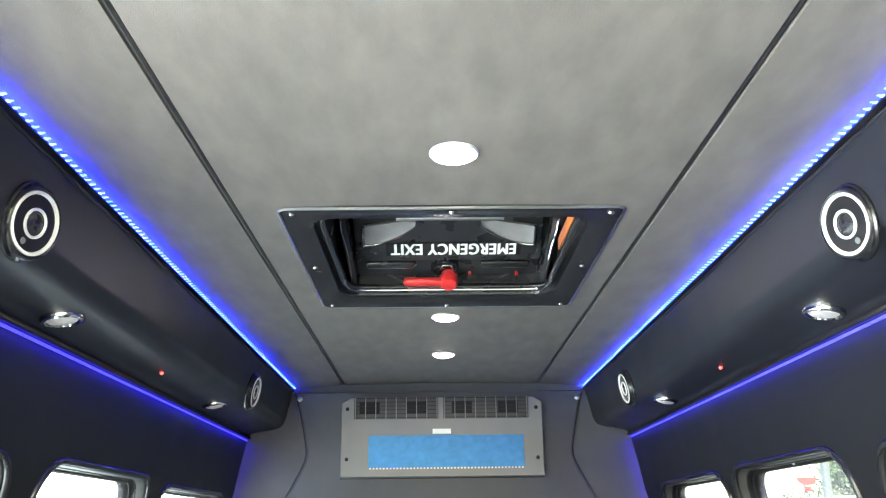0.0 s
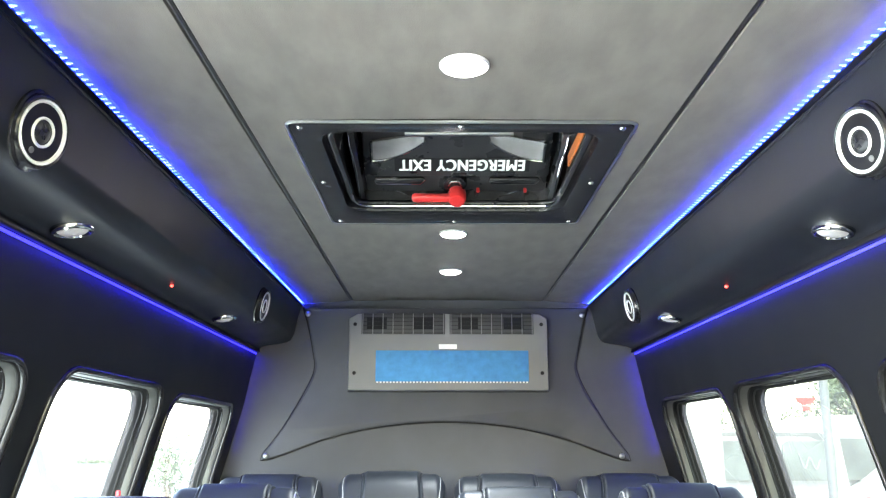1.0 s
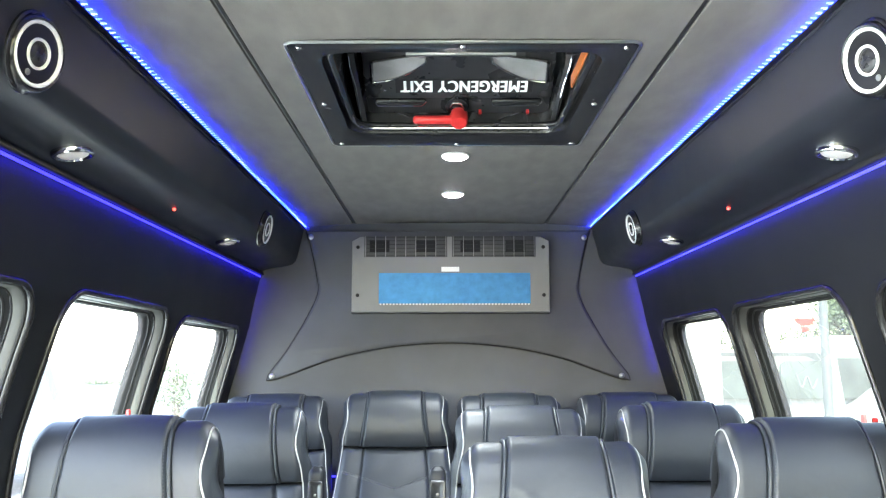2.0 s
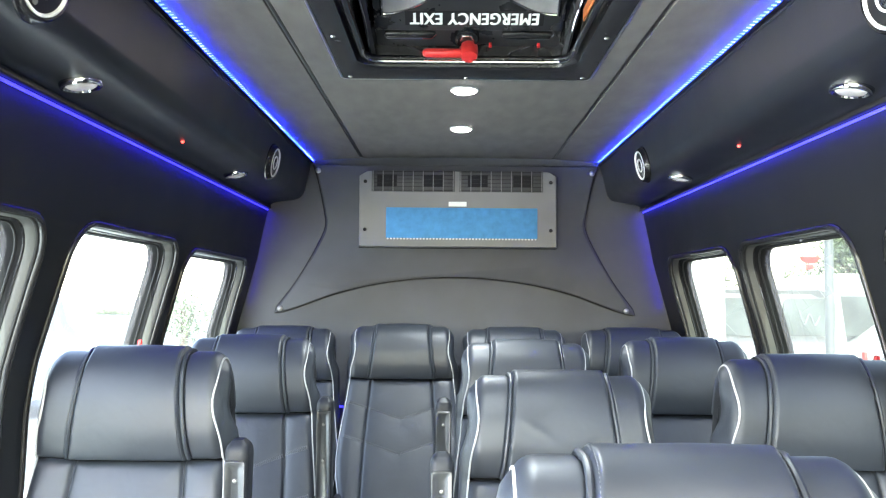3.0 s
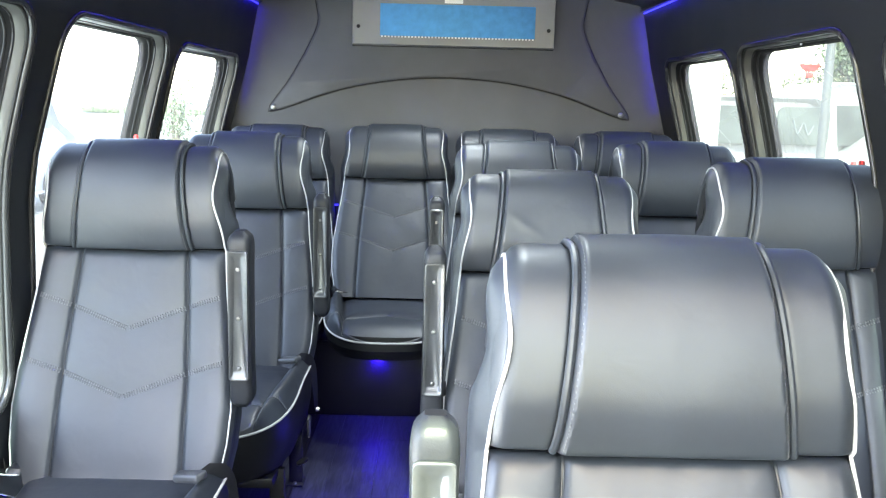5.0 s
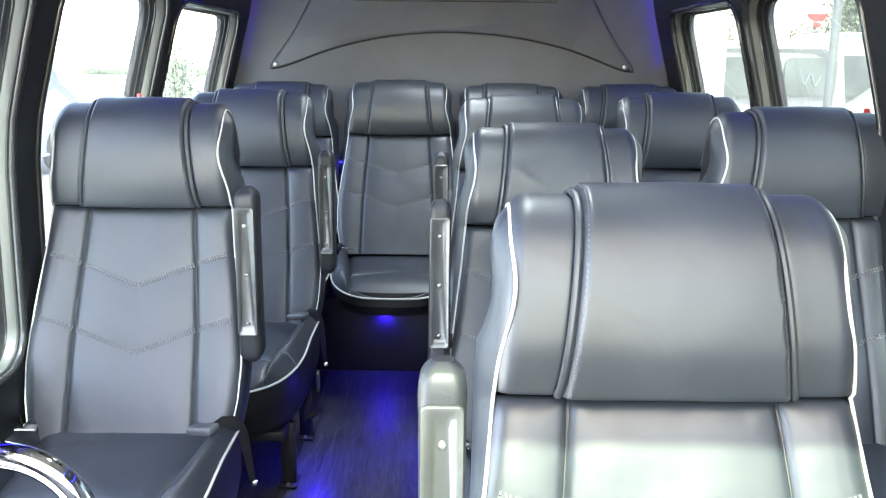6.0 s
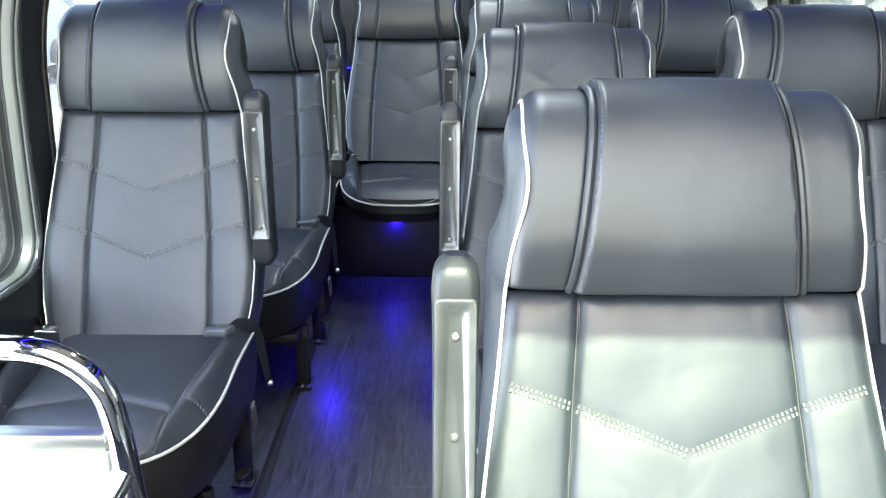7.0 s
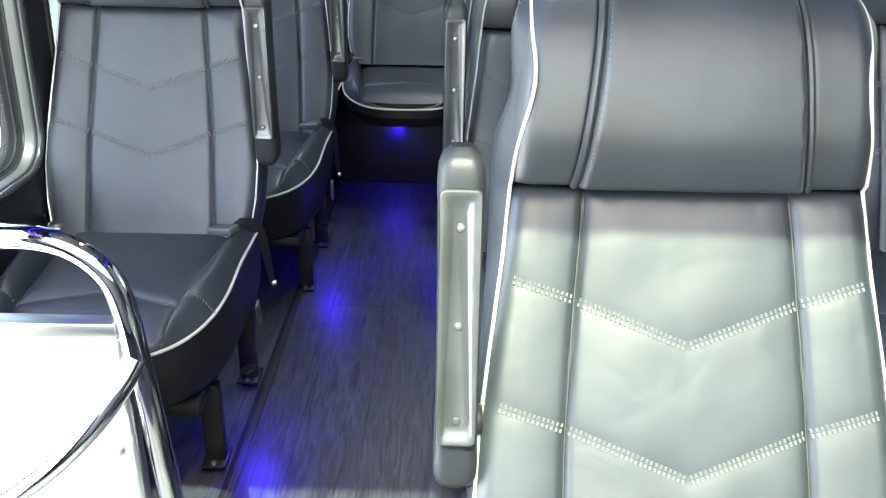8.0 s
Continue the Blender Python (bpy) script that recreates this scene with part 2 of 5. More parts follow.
def round_rect(w, h, r, seg=6):
    """Corner-rounded outline, half sizes w and h, counter-clockwise."""
    out = []
    for cx, cy, a in ((w - r, h - r, 0), (-w + r, h - r, 90), (-w + r, -h + r, 180), (w - r, -h + r, 270)):
        for k in range(seg + 1):
            t = radians(a + 90 * k / seg)
            out.append((cx + r * math.cos(t), cy + r * math.sin(t)))
    return out


# ---------------------------------------------------------------- the van's shell
YR, Y0 = 3.564, 0.08                 # rear wall, front edge of the headliner


def wall_x(z):
    """How far the side walls stand from the middle at a height."""
    pts = ((0.0, 0.962), (0.55, 0.962), (0.8, 0.957), (1.0, 0.951), (1.1, 0.936), (1.25, 0.896), (1.4, 0.855), (1.622, 0.815), (1.9, 0.75))
    return float(np.interp(z, [p[0] for p in pts], [p[1] for p in pts]))


WINDOWS = {  # y from, y to, z from, z to, lean of the front edge
    -1: [(-0.28, 0.66, 0.04, 1.66, 0.0), (0.86, 1.628, 0.555, 1.40, 0.0), (1.765, 2.493, 0.555, 1.405, 0.04), (2.585, 3.405, 0.62, 1.390, 0.0)],
    1: [(0.88, 1.623, 0.555, 1.40, 0.0), (1.756, 2.484, 0.555, 1.411, 0.04), (2.550, 3.325, 0.62, 1.408, 0.0)],
}


def opening(a, b, c, d, lean, grow=0.0, r=0.085):
    """Outline (y, z) of a window opening with rounded corners; its front edge may lean forwards on the way down."""
    w, h = (b - a) / 2, (d - c) / 2
    out = []
    corners = round_rect(w + grow, h + grow, r, 7)
    for (p, q), (p2, q2) in zip(corners, corners[1:] + corners[:1]):
        n = 12 if abs(q2 - q) > 0.3 else 1            # the long upright edges follow the wall's curve
        for k in range(n):
            y, z = p + (p2 - p) * k / n, (c + d) / 2 + q + (q2 - q) * k / n
            out.append(((a + b) / 2 + y - lean * min(0.40, max(0.0, d - z)) * max(0.0, -y / w), z))
    return out


def wall_sheet(side, y0, y1, z0, z1, holes):
    """One side wall with rounded openings through it."""
    bm = bmesh.new()

    def loop(points):
        vs = [bm.verts.new((0, a, b)) for a, b in points]
        for i in range(len(vs)):
            bm.edges.new((vs[i], vs[(i + 1) % len(vs)]))

    loop([(y0, z0), (y1, z0), (y1, z1), (y0, z1)])
    for hole in holes:
        loop(opening(*hole))
    bmesh.ops.triangle_fill(bm, edges=bm.edges[:], use_beauty=True)
    for z in (0.55, 0.7, 0.8, 0.9, 1.0, 1.1, 1.18, 1.25, 1.32, 1.4, 1.5):
        bmesh.ops.bisect_plane(bm, geom=bm.verts[:] + bm.edges[:] + bm.faces[:], plane_co=(0, 0, z), plane_no=(0, 0, 1))
    bmesh.ops.recalc_face_normals(bm, faces=bm.faces)
    ex = bmesh.ops.extrude_face_region(bm, geom=bm.faces[:])
    outer = {g for g in ex["geom"] if isinstance(g, bmesh.types.BMVert)}
    for v in bm.verts:
        v.co.x = side * (wall_x(v.co.z) + (0.08 if v in outer else 0))
    bmesh.ops.recalc_face_normals(bm, faces=bm.faces)
    return bm


for side, nm in ((-1, "wall_west"), (1, "wall_east")):
    single(nm, wall_sheet(side, -0.3, YR, 0.0, 1.9, WINDOWS[side]), M_WALL,
           "dark charcoal vinyl side wall with window openings", "wall", "structure")


def window(side, k, a, b, c, d, lean, glazed=True):
    """Rubber lip, grey liner, black outer frame and a pane in one opening."""
    if glazed:
        top = thing(f"window_{k}", "fixed van side window in a black rubber frame", "window")
    else:
        # doorway out of view, added to bring daylight in at the front left
        top = thing("door_1", "unseen open doorway, added to light the front left", "doorway")
    tagged(top, kind="structure")

    def outline(grow, r, depth):
        return [Vector((side * (wall_x(z) + depth), y, z)) for y, z in opening(a, b, c, d, lean, grow, r)]

    part("rubber_lip", tube(outline(0.003, 0.088, -0.001), 0.0080, 10, closed=True), M_LIP, top)
    part("inner_seal", tube(outline(-0.002, 0.083, 0.008), 0.0040, 8, closed=True), M_RUBBER, top)
    part("window_liner", ring_stack([outline(-0.001, 0.084, 0.008), outline(-0.003, 0.083, 0.014), outline(-0.005, 0.082, 0.031), outline(-0.007, 0.08, 0.031),
                                     outline(-0.006, 0.08, 0.014), outline(-0.003, 0.083, 0.008)], cap=False), M_LINER, top, "pale grey liner of the window opening")
    part("window_frame", ring_stack([outline(-0.001, 0.083, 0.031), outline(-0.008, 0.079, 0.033), outline(-0.012, 0.076, 0.046),
                                     outline(-0.015, 0.074, 0.062), outline(-0.013, 0.075, 0.080), outline(0.0, 0.08, 0.080)], cap=False), M_FRAME, top)
    if not glazed:
        return top
    part("outer_seal", tube(outline(-0.007, 0.078, 0.033), 0.0035, 6, closed=True), M_LIP, top)
    part("frame_bead", tube(outline(-0.012, 0.075, 0.047), 0.003, 6, closed=True), M_RUBBER, top)
    bm = bmesh.new()
    bm.faces.new([bm.verts.new((0, y, z)) for y, z in opening(a, b, c, d, lean, -0.015, 0.074)])
    for z in (0.7, 0.8, 0.9, 1.0, 1.1, 1.18, 1.25, 1.32):
        bmesh.ops.bisect_plane(bm, geom=bm.verts[:] + bm.edges[:] + bm.faces[:], plane_co=(0, 0, z), plane_no=(0, 0, 1))
    for v in bm.verts:
        v.co.x = side * (wall_x(v.co.z) + 0.062)
    part("pane", bm, M_PANE if side > 0 else M_PANE_LEFT, top, "clear window glass")
    return top


count = 0
for side in (-1, 1):
    for hole in WINDOWS[side]:
        if side < 0 and hole[0] < 0:
            window(side, 0, *hole, glazed=False)
            continue
        count += 1
        top = window(side, count, *hole)
        if side > 0 and hole[0] > 1.5 and hole[0] < 2.0:
            z = hole[3] - 0.012
            part("screw", turned([(0.0, 0.005), (0.003, 0.0042), (0.0045, 0.0), (0.0, -0.004)], 12, m=pose(wall_x(z) + 0.018, 2.06, z, 180)), M_CHROME, top, "bright screw in the frame")

# headliner: a middle panel and two side panels with a recessed seam between them
SEAM_L, SEAM_R = -0.408, 0.424

# openings for the hatch are cut by building the liner in four bands round it
HX0, HX1, HY0, HY1 = -0.285, 0.315, 1.468, 2.105


def liner_band(x0=-9, x1=9):
    prof = [(-0.66, 1.828), (-0.55, 1.839), (SEAM_L - 0.007, 1.8475), (SEAM_L - 0.004, 1.855), (SEAM_L, 1.866), (SEAM_L + 0.004, 1.855), (SEAM_L + 0.008, 1.846),
            (-0.24, 1.850), (0.0, 1.852), (0.25, 1.850), (SEAM_R - 0.008, 1.846), (SEAM_R - 0.004, 1.855), (SEAM_R, 1.866), (SEAM_R + 0.004, 1.855), (SEAM_R + 0.007, 1.8475),
            (0.56, 1.839), (0.66, 1.828)]
    zs = lambda x: float(np.interp(x, [p[0] for p in prof], [p[1] for p in prof]))
    keep = [(x, z) for x, z in prof if x0 < x < x1]
    if x0 > -9:
        keep = [(x0, zs(x0))] + keep
    if x1 < 9:
        keep = keep + [(x1, zs(x1))]
    return keep + [(keep[-1][0], 1.93), (keep[0][0], 1.93)]


bm = extrude_y(liner_band(), Y0, HY0)
extrude_y(liner_band(), HY1, YR, bm=bm)
extrude_y(liner_band(x1=HX0), HY0, HY1, bm=bm)
extrude_y(liner_band(x0=HX1), HY0, HY1, bm=bm)
single("ceiling", bm, M_CEIL, "grey suede headliner with two long recessed seams", "ceiling", "structure")
bm = tube([(SEAM_L, Y0, 1.854), (SEAM_L, YR, 1.854)], 0.0058, 8)
single("trim_1", bm, M_CORD, "black welt cord in the headliner seam", "trim", "structure")
bm = tube([(SEAM_R, Y0, 1.854), (SEAM_R, YR, 1.854)], 0.0058, 8)
single("trim_2", bm, M_CORD, "black welt cord in the headliner seam", "trim", "structure")

# rear wall and floor
rear_prof = [(-wall_x(0) - 0.05, 0.0), (wall_x(0) + 0.05, 0.0), (wall_x(0.8) + 0.05, 0.8), (wall_x(1.25) + 0.05, 1.25), (0.83, 1.7), (0.76, 1.93), (-0.76, 1.93),
             (-0.83, 1.7), (-wall_x(1.25) - 0.05, 1.25), (-wall_x(0.8) - 0.05, 0.8)]
single("wall_north", extrude_y(rear_prof, YR, YR + 0.06), M_REAR, "grey vinyl rear wall with a raised padded panel", "wall", "structure")


def rear_panel():
    """The screwed-on padded panel: waisted sides and an arched lower edge."""
    left = smooth_path([(-0.615, 0, 1.815), (-0.592, 0, 1.74), (-0.566, 0, 1.62), (-0.560, 0, 1.545), (-0.60, 0, 1.45), (-0.68, 0, 1.31), (-0.765, 0, 1.195)], 6)
    arc = smooth_path([(-0.772, 0, 1.172), (-0.70, 0, 1.190), (-0.48, 0, 1.268), (-0.25, 0, 1.315), (0.0, 0, 1.332), (0.25, 0, 1.315), (0.48, 0, 1.268),
                       (0.70, 0, 1.190), (0.772, 0, 1.172)], 6)
    right = [Vector((-p.x, 0, p.z)) for p in reversed(left)]
    outline = left + arc + right
    mid = Vector((0, 0, 1.55))

    def at(shrink, y):
        return [Vector((p.x - shrink * (1 if p.x > 0 else -1) * min(1, abs(p.x) / 0.1), y, p.z + shrink * (0.6 if p.z < 1.4 else -0.3))) for p in outline]

    return outline, ring_stack([at(0, YR + 0.002), at(0, YR - 0.008), at(0.004, YR - 0.013), at(0.012, YR - 0.015)])


outline, bm = rear_panel()
panel = single("padded_panel", bm, M_REAR, "raised grey vinyl panel screwed to the rear wall", "wall panel")
part("edge_cord", tube([p + Vector((0, YR - 0.004, 0)) for p in outline], 0.0055, 8), M_CORD, panel, "dark cord round the panel's edge")
for x, z in ((-0.594, 1.788), (0.590, 1.784), (-0.750, 1.191), (0.736, 1.191)):
    part("screw", turned([(0.0, 0.006), (0.008, 0.005), (0.012, 0.002), (0.012, -0.002)], 14, m=pose(x, YR - 0.016, z, 90, 0, 0)), M_STEEL, panel)

single("floor_base", box(-1.02, 1.02, -1.9, YR + 0.06, -0.12, -0.006), M_IRON, "dark van floor under the planks", "floor", "structure")

# overhead ducts along both sides
DUCT = [(0.640, 1.826), (0.631, 1.824), (0.629, 1.815), (0.6302, 1.810), (0.642, 1.76), (0.6537, 1.706), (0.655, 1.70), (0.664, 1.680), (0.678, 1.669), (0.700, 1.662), (0.745, 1.656),
        (0.785, 1.649), (0.803, 1.638), (0.812, 1.620), (0.83, 1.61), (0.86, 1.66), (0.80, 1.85), (0.66, 1.85)]
for side in (-1, 1):
    single("overhead_duct", extrude_y([(side * x, z) for x, z in DUCT], Y0, YR), M_DUCT, "black vinyl overhead duct with a rounded lower edge", "air duct",
           group="overhead ducts")
    duct = bpy.context.scene.collection.objects[-1]
    part("welt", tube([(side * 0.630, Y0, 1.8195), (side * 0.630, YR - 0.002, 1.8195)], 0.0042, 8), M_DUCT, duct, "black welt on the upper edge")
    part("lower_channel", box(*sorted((side * 0.797, side * 0.811)), Y0, YR - 0.002, 1.6215, 1.634, 0.002), M_BLACK, duct, "black lamp channel")
    strip = thing("led_strip", "lit blue light strip along the headliner edge", "light strip", "headliner light strips")
    part("channel", box(*sorted((side * 0.6205, side * 0.640)), Y0, YR - 0.004, 1.8225, 1.8335), M_BLACK, strip)
    # glowing bars drawn as the streaks that the strip throws on the headliner
    bm = bmesh.new()
    y = Y0 + 0.01
    while y < YR - 0.01:
        for w, x0, x1 in ((0.0034, 0.6155, 0.6215), (0.0016, 0.6105, 0.6155)):
            zc = 1.828 + (0.66 - (x0 + x1) / 2) * 0.1
            box(*sorted((side * x0, side * x1)), y - w, y + w, zc - 0.0020, zc - 0.0004, bm=bm)
        y += 0.0205
    part("diffuser", bm, M_STREAK, strip, "glowing blue bars drawn as streaks of strip light")
    bm = bmesh.new()
    y, r = Y0 + 0.02, random.Random(7)
    while y < YR - 0.01:
        w = 0.0012 + 0.0020 * r.random()
        vs = [bm.verts.new((side * x, y + dy, 1.8230)) for x, dy in ((0.6175, -w), (0.6175, w), (0.6145, w), (0.6145, -w))]
        bm.faces.new(vs if side < 0 else vs[::-1])
        y += 0.023
    # shelf added to keep the diodes' light off the duct
    part("shelf", box(*sorted((side * 0.6130, side * 0.6200)), Y0, YR - 0.004, 1.8214, 1.8224), M_BLACK, strip, "black shelf, added to shield the duct from the diodes")
    tagged(part("diode", bm, M_DIODE, strip, "bright blue diodes, lit"), kind="stuff")
    low = thing("led_tube", "lit deep blue tube under the duct, with an added corner piece", "light strip", "wall light strips")
    part("tube", tube([(side * 0.8125, Y0, 1.617), (side * 0.8125, YR - 0.004, 1.617)], 0.0036, 8), M_TUBE, low)
    m = Matrix.Translation((side * 0.804, (Y0 + YR) / 2, 1.612))
    # unseen tube added in the rear corner, for the violet glow on the wall
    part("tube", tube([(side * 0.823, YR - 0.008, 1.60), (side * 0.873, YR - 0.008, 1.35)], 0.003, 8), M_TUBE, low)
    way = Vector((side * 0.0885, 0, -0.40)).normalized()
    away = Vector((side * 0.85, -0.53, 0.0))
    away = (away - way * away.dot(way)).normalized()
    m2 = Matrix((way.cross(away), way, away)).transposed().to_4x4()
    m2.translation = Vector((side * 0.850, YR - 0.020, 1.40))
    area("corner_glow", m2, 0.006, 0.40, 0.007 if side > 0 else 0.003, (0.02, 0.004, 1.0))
    area("wall_glow", m, 0.006, YR - Y0 - 0.02, 0.10, (0.004, 0.002, 1.0))


def on_duct(t):
    """A point of the duct's inner face or underside and its outward normal, for a right-hand duct."""
    a, b = DUCT[int(t)], DUCT[int(t) + 1]
    f = t - int(t)
    p = Vector((a[0] + f * (b[0] - a[0]), 0, a[1] + f * (b[1] - a[1])))
    d = Vector((b[0] - a[0], 0, b[1] - a[1])).normalized()
    return p, Vector((d.z, 0, -d.x))


def mounted(side, y, t):
    """A pose on the duct with z pointing into the room."""
    p, n = on_duct(t)
    p.x, n.x = side * p.x, side * n.x
    p.y = y
    rot = n.to_track_quat("Z", "Y").to_matrix().to_4x4()
    return Matrix.Translation(p) @ rot


def speaker(side, y, angle):
    top = thing("speaker", "round black loudspeaker with a white ring", "speaker", "duct speakers", mounted(side, y, 4.911))
    # the face is turned a little towards the front of the van, on a wedge-shaped pod
    w = Vector((0, -1, 0)) @ top.matrix_basis.to_3x3()
    turn = Matrix.Translation((0, 0, 0.012)) @ Matrix.Rotation(radians(angle), 4, Vector((0, 0, 1)).cross(w))
    seg = 36
    rim = [Vector((math.cos(2 * math.pi * k / seg), math.sin(2 * math.pi * k / seg), 0)) for k in range(seg)]
    rings = [[p * 0.064 for p in rim], [p * 0.064 + Vector((0, 0, 0.004)) for p in rim], [p * 0.061 + Vector((0, 0, 0.007)) for p in rim]]
    rings += [[turn @ (p * r + Vector((0, 0, z))) for p in rim] for r, z in ((0.0590, 0.001), (0.0575, 0.006), (0.0545, 0.0085), (0.0515, 0.0075), (0.0500, 0.004), (0.02, 0.003))]
    part("bezel", ring_stack(rings), M_GLOSSY, top)
    part("ring", turned([(0.0460, 0.004), (0.0510, 0.004), (0.0505, 0.0085), (0.0484, 0.0098), (0.0460, 0.0086), (0.0448, 0.004)], m=turn), M_WHITE, top, "white plastic ring")
    part("cone", turned([(0.0, 0.0055), (0.022, 0.0062), (0.046, 0.0045), (0.046, 0.003), (0.0, 0.003)], m=turn), M_BLACK, top, "black speaker mesh")
    part("inner_ring", turned([(0.0195, 0.005), (0.0245, 0.005), (0.0240, 0.0085), (0.0222, 0.0094), (0.0203, 0.0085), (0.0192, 0.005)], m=turn), M_WHITE, top)
    part("dust_cap", turned([(0.0, 0.009), (0.008, 0.0087), (0.0145, 0.0077), (0.0185, 0.0055), (0.0, 0.005)], m=turn), M_SATIN, top)
    a = radians(250 if side < 0 else 290)
    part("badge", turned([(0.0, 0.0080), (0.0048, 0.0080), (0.0054, 0.0065), (0.0, 0.0050)], 12, m=turn @ pose(0.0350 * math.cos(a), 0.0350 * math.sin(a), 0)), M_ACBODY, top)


def reading_lamp(side, y):
    top = thing("reading_lamp", "round chrome reading lamp with a frosted lens", "lamp", "duct reading lamps", mounted(side, y, 10.1))
    part("rim", turned([(0.0, -0.002), (0.041, -0.002), (0.042, 0.004), (0.039, 0.010), (0.034, 0.011), (0.031, 0.007), (0.0, 0.006)]), M_CHROME, top)
    part("lens", turned([(0.0, 0.013), (0.015, 0.0125), (0.025, 0.010), (0.0305, 0.006), (0.0, 0.005)]), M_FROST, top, "frosted white lens")


for side in (-1, 1):
    for y in (1.115 if side < 0 else 1.148, 2.825):
        speaker(side, y, 13.0 if y < 2 else 2.0)
    for y in (0.29, 1.508, 2.733):
        reading_lamp(side, y)
    single("indicator_led", turned([(0.0, 0.006), (0.003, 0.005), (0.005, 0.0), (0.0, -0.001)], 10), M_REDLED, "tiny lit red indicator light in the duct",
           "indicator light", group="duct indicator lights", m=mounted(side, 2.138, 10.0))

# round ceiling lights
for y in (1.179, 2.341, 2.913):
    top = thing("ceiling_light", "round white ceiling light, lit", "light", "ceiling lights", pose(0.0135, y, 1.8515, 180))
    part("rim", turned([(0.0, -0.001), (0.041, -0.001), (0.0415, 0.003), (0.039, 0.006), (0.036, 0.0045), (0.0, 0.003)]), M_WHITE, top)
    part("lens", turned([(0.0, 0.0135), (0.02, 0.0122), (0.031, 0.0092), (0.0355, 0.005), (0.0, 0.004)]), M_LENS, top, "lit white lens")
    ob = new("downlight", bpy.data.lights.new("downlight", "SPOT"))
    ob.data.spot_size, ob.data.spot_blend, ob.data.shadow_soft_size = radians(115), 0.6, 0.03
    ob.data.energy, ob.data.color = 1.9, (0.62, 0.84, 1.0)
    ob.matrix_world = pose(0.0135, y, 1.832)


# ---------------------------------------------------------------- air conditioner on the rear wall
def air_conditioner():
    x0, x1, z0, z1, yb, yf = -0.409, 0.430, 1.458, 1.772, YR - 0.012, YR - 0.075
    top = thing("air_conditioner", "grey wall air conditioner with a blue filter", "air conditioner", m=pose(0, 0, 0))
    ch = 0.035
    face = [(x0, z0), (x1, z0), (x1, z1 - 0.012), (x1 - ch, z1 + 0.008), (x0 + ch, z1 + 0.008), (x0, z1 - 0.012)]
    cx, cz = (x0 + x1) / 2, (z0 + z1) / 2

    def ring(g, y):
        return [Vector((cx + (x - cx) * (1 - g), y, cz + (z - cz) * (1 - 2.2 * g))) for x, z in face]

    part("body", ring_stack([ring(-0.004, yb), ring(-0.004, yf + 0.045), ring(0.0, yf + 0.04), ring(0.0, yf + 0.006), ring(0.006, yf)]), M_ACBODY, top)
    # black ring drawn as the shade in the gap round the body
    part("gasket", ring_stack([ring(-0.012, yb + 0.004), ring(-0.012, yb - 0.006), ring(-0.006, yb - 0.008)]), M_RUBBER, top)
    part("filter", box(-0.294, 0.348, yf - 0.003, yf + 0.004, 1.494, 1.624, 0.0015), M_FILTER, top, "blue foam air filter")
    bm = bmesh.new()
    n = 46
    for k in range(n):
        x = -0.293 + 0.640 * (k + 0.5) / n
        box(x - 0.0032, x + 0.0032, yf - 0.0045, yf + 0.001, 1.4885, 1.4945, bm=bm)
    part("dot_row", bm, M_WHITE, top, "row of small white slots under the filter")
    part("sticker", box(-0.029, 0.047, yf - 0.0015, yf + 0.001, 1.630, 1.650), M_WHITE, top, "white sticker")
    for a, b in ((-0.357, -0.004), (0.016, 0.372)):
        g = part("grille", box(a, b, yf - 0.002, yf + 0.004, 1.692, 1.782, 0.002), M_GRILLE, top, "dark slatted air grille")
        for t in (0.185, 0.74) if a < 0 else (0.22, 0.76):
            c = a + (b - a) * t
            part("vent_hole", box(c - 0.042, c + 0.042, yf - 0.004, yf + 0.004, 1.714, 1.764), M_HOLE, g)
        for k in range(6):
            z = 1.697 + 0.080 * k / 5
            part("slat", box(a + 0.003, b - 0.003, yf - 0.008, yf - 0.002, z - 0.0008, z + 0.0008), M_HOLE, g)
        for k in range(9):
            x = a + 0.006 + (b - a - 0.012) * k / 8
            part("rib", box(x - 0.0013, x + 0.0013, yf - 0.010, yf - 0.003, 1.694, 1.780), M_RIB if a < 0 else M_ACBODY, g)
    for x in (x0 + 0.025, x1 - 0.025):
        for z in (1.53, 1.735):
            part("screw", turned([(0.0, 0.004), (0.006, 0.003), (0.008, 0.0), (0.0, -0.001)], 12, m=pose(x, yf, z, 90)), M_IRON, top)


air_conditioner()


# ---------------------------------------------------------------- emergency hatch in the roof
def text_mesh(words, size, extrude=0.0004):
    cu = bpy.data.curves.new("lettering", "FONT")
    cu.body, cu.size, cu.extrude, cu.align_x, cu.align_y = words, size, extrude, "CENTER", "CENTER"
    cu.space_character = 1.08
    tmp = bpy.data.objects.new("lettering", cu)
    scene.collection.objects.link(tmp)
    me = bpy.data.meshes.new_from_object(tmp.evaluated_get(bpy.context.evaluated_depsgraph_get()))
    bpy.data.objects.remove(tmp)
    bm = bmesh.new()
    for step in (-0.0022, 0.0011, 0.0011, 0.0011, 0.0011):      # passes side by side thicken the strokes
        me.transform(Matrix.Translation((step, 0, 0.0003)))
        bm.from_mesh(me)
    return bm


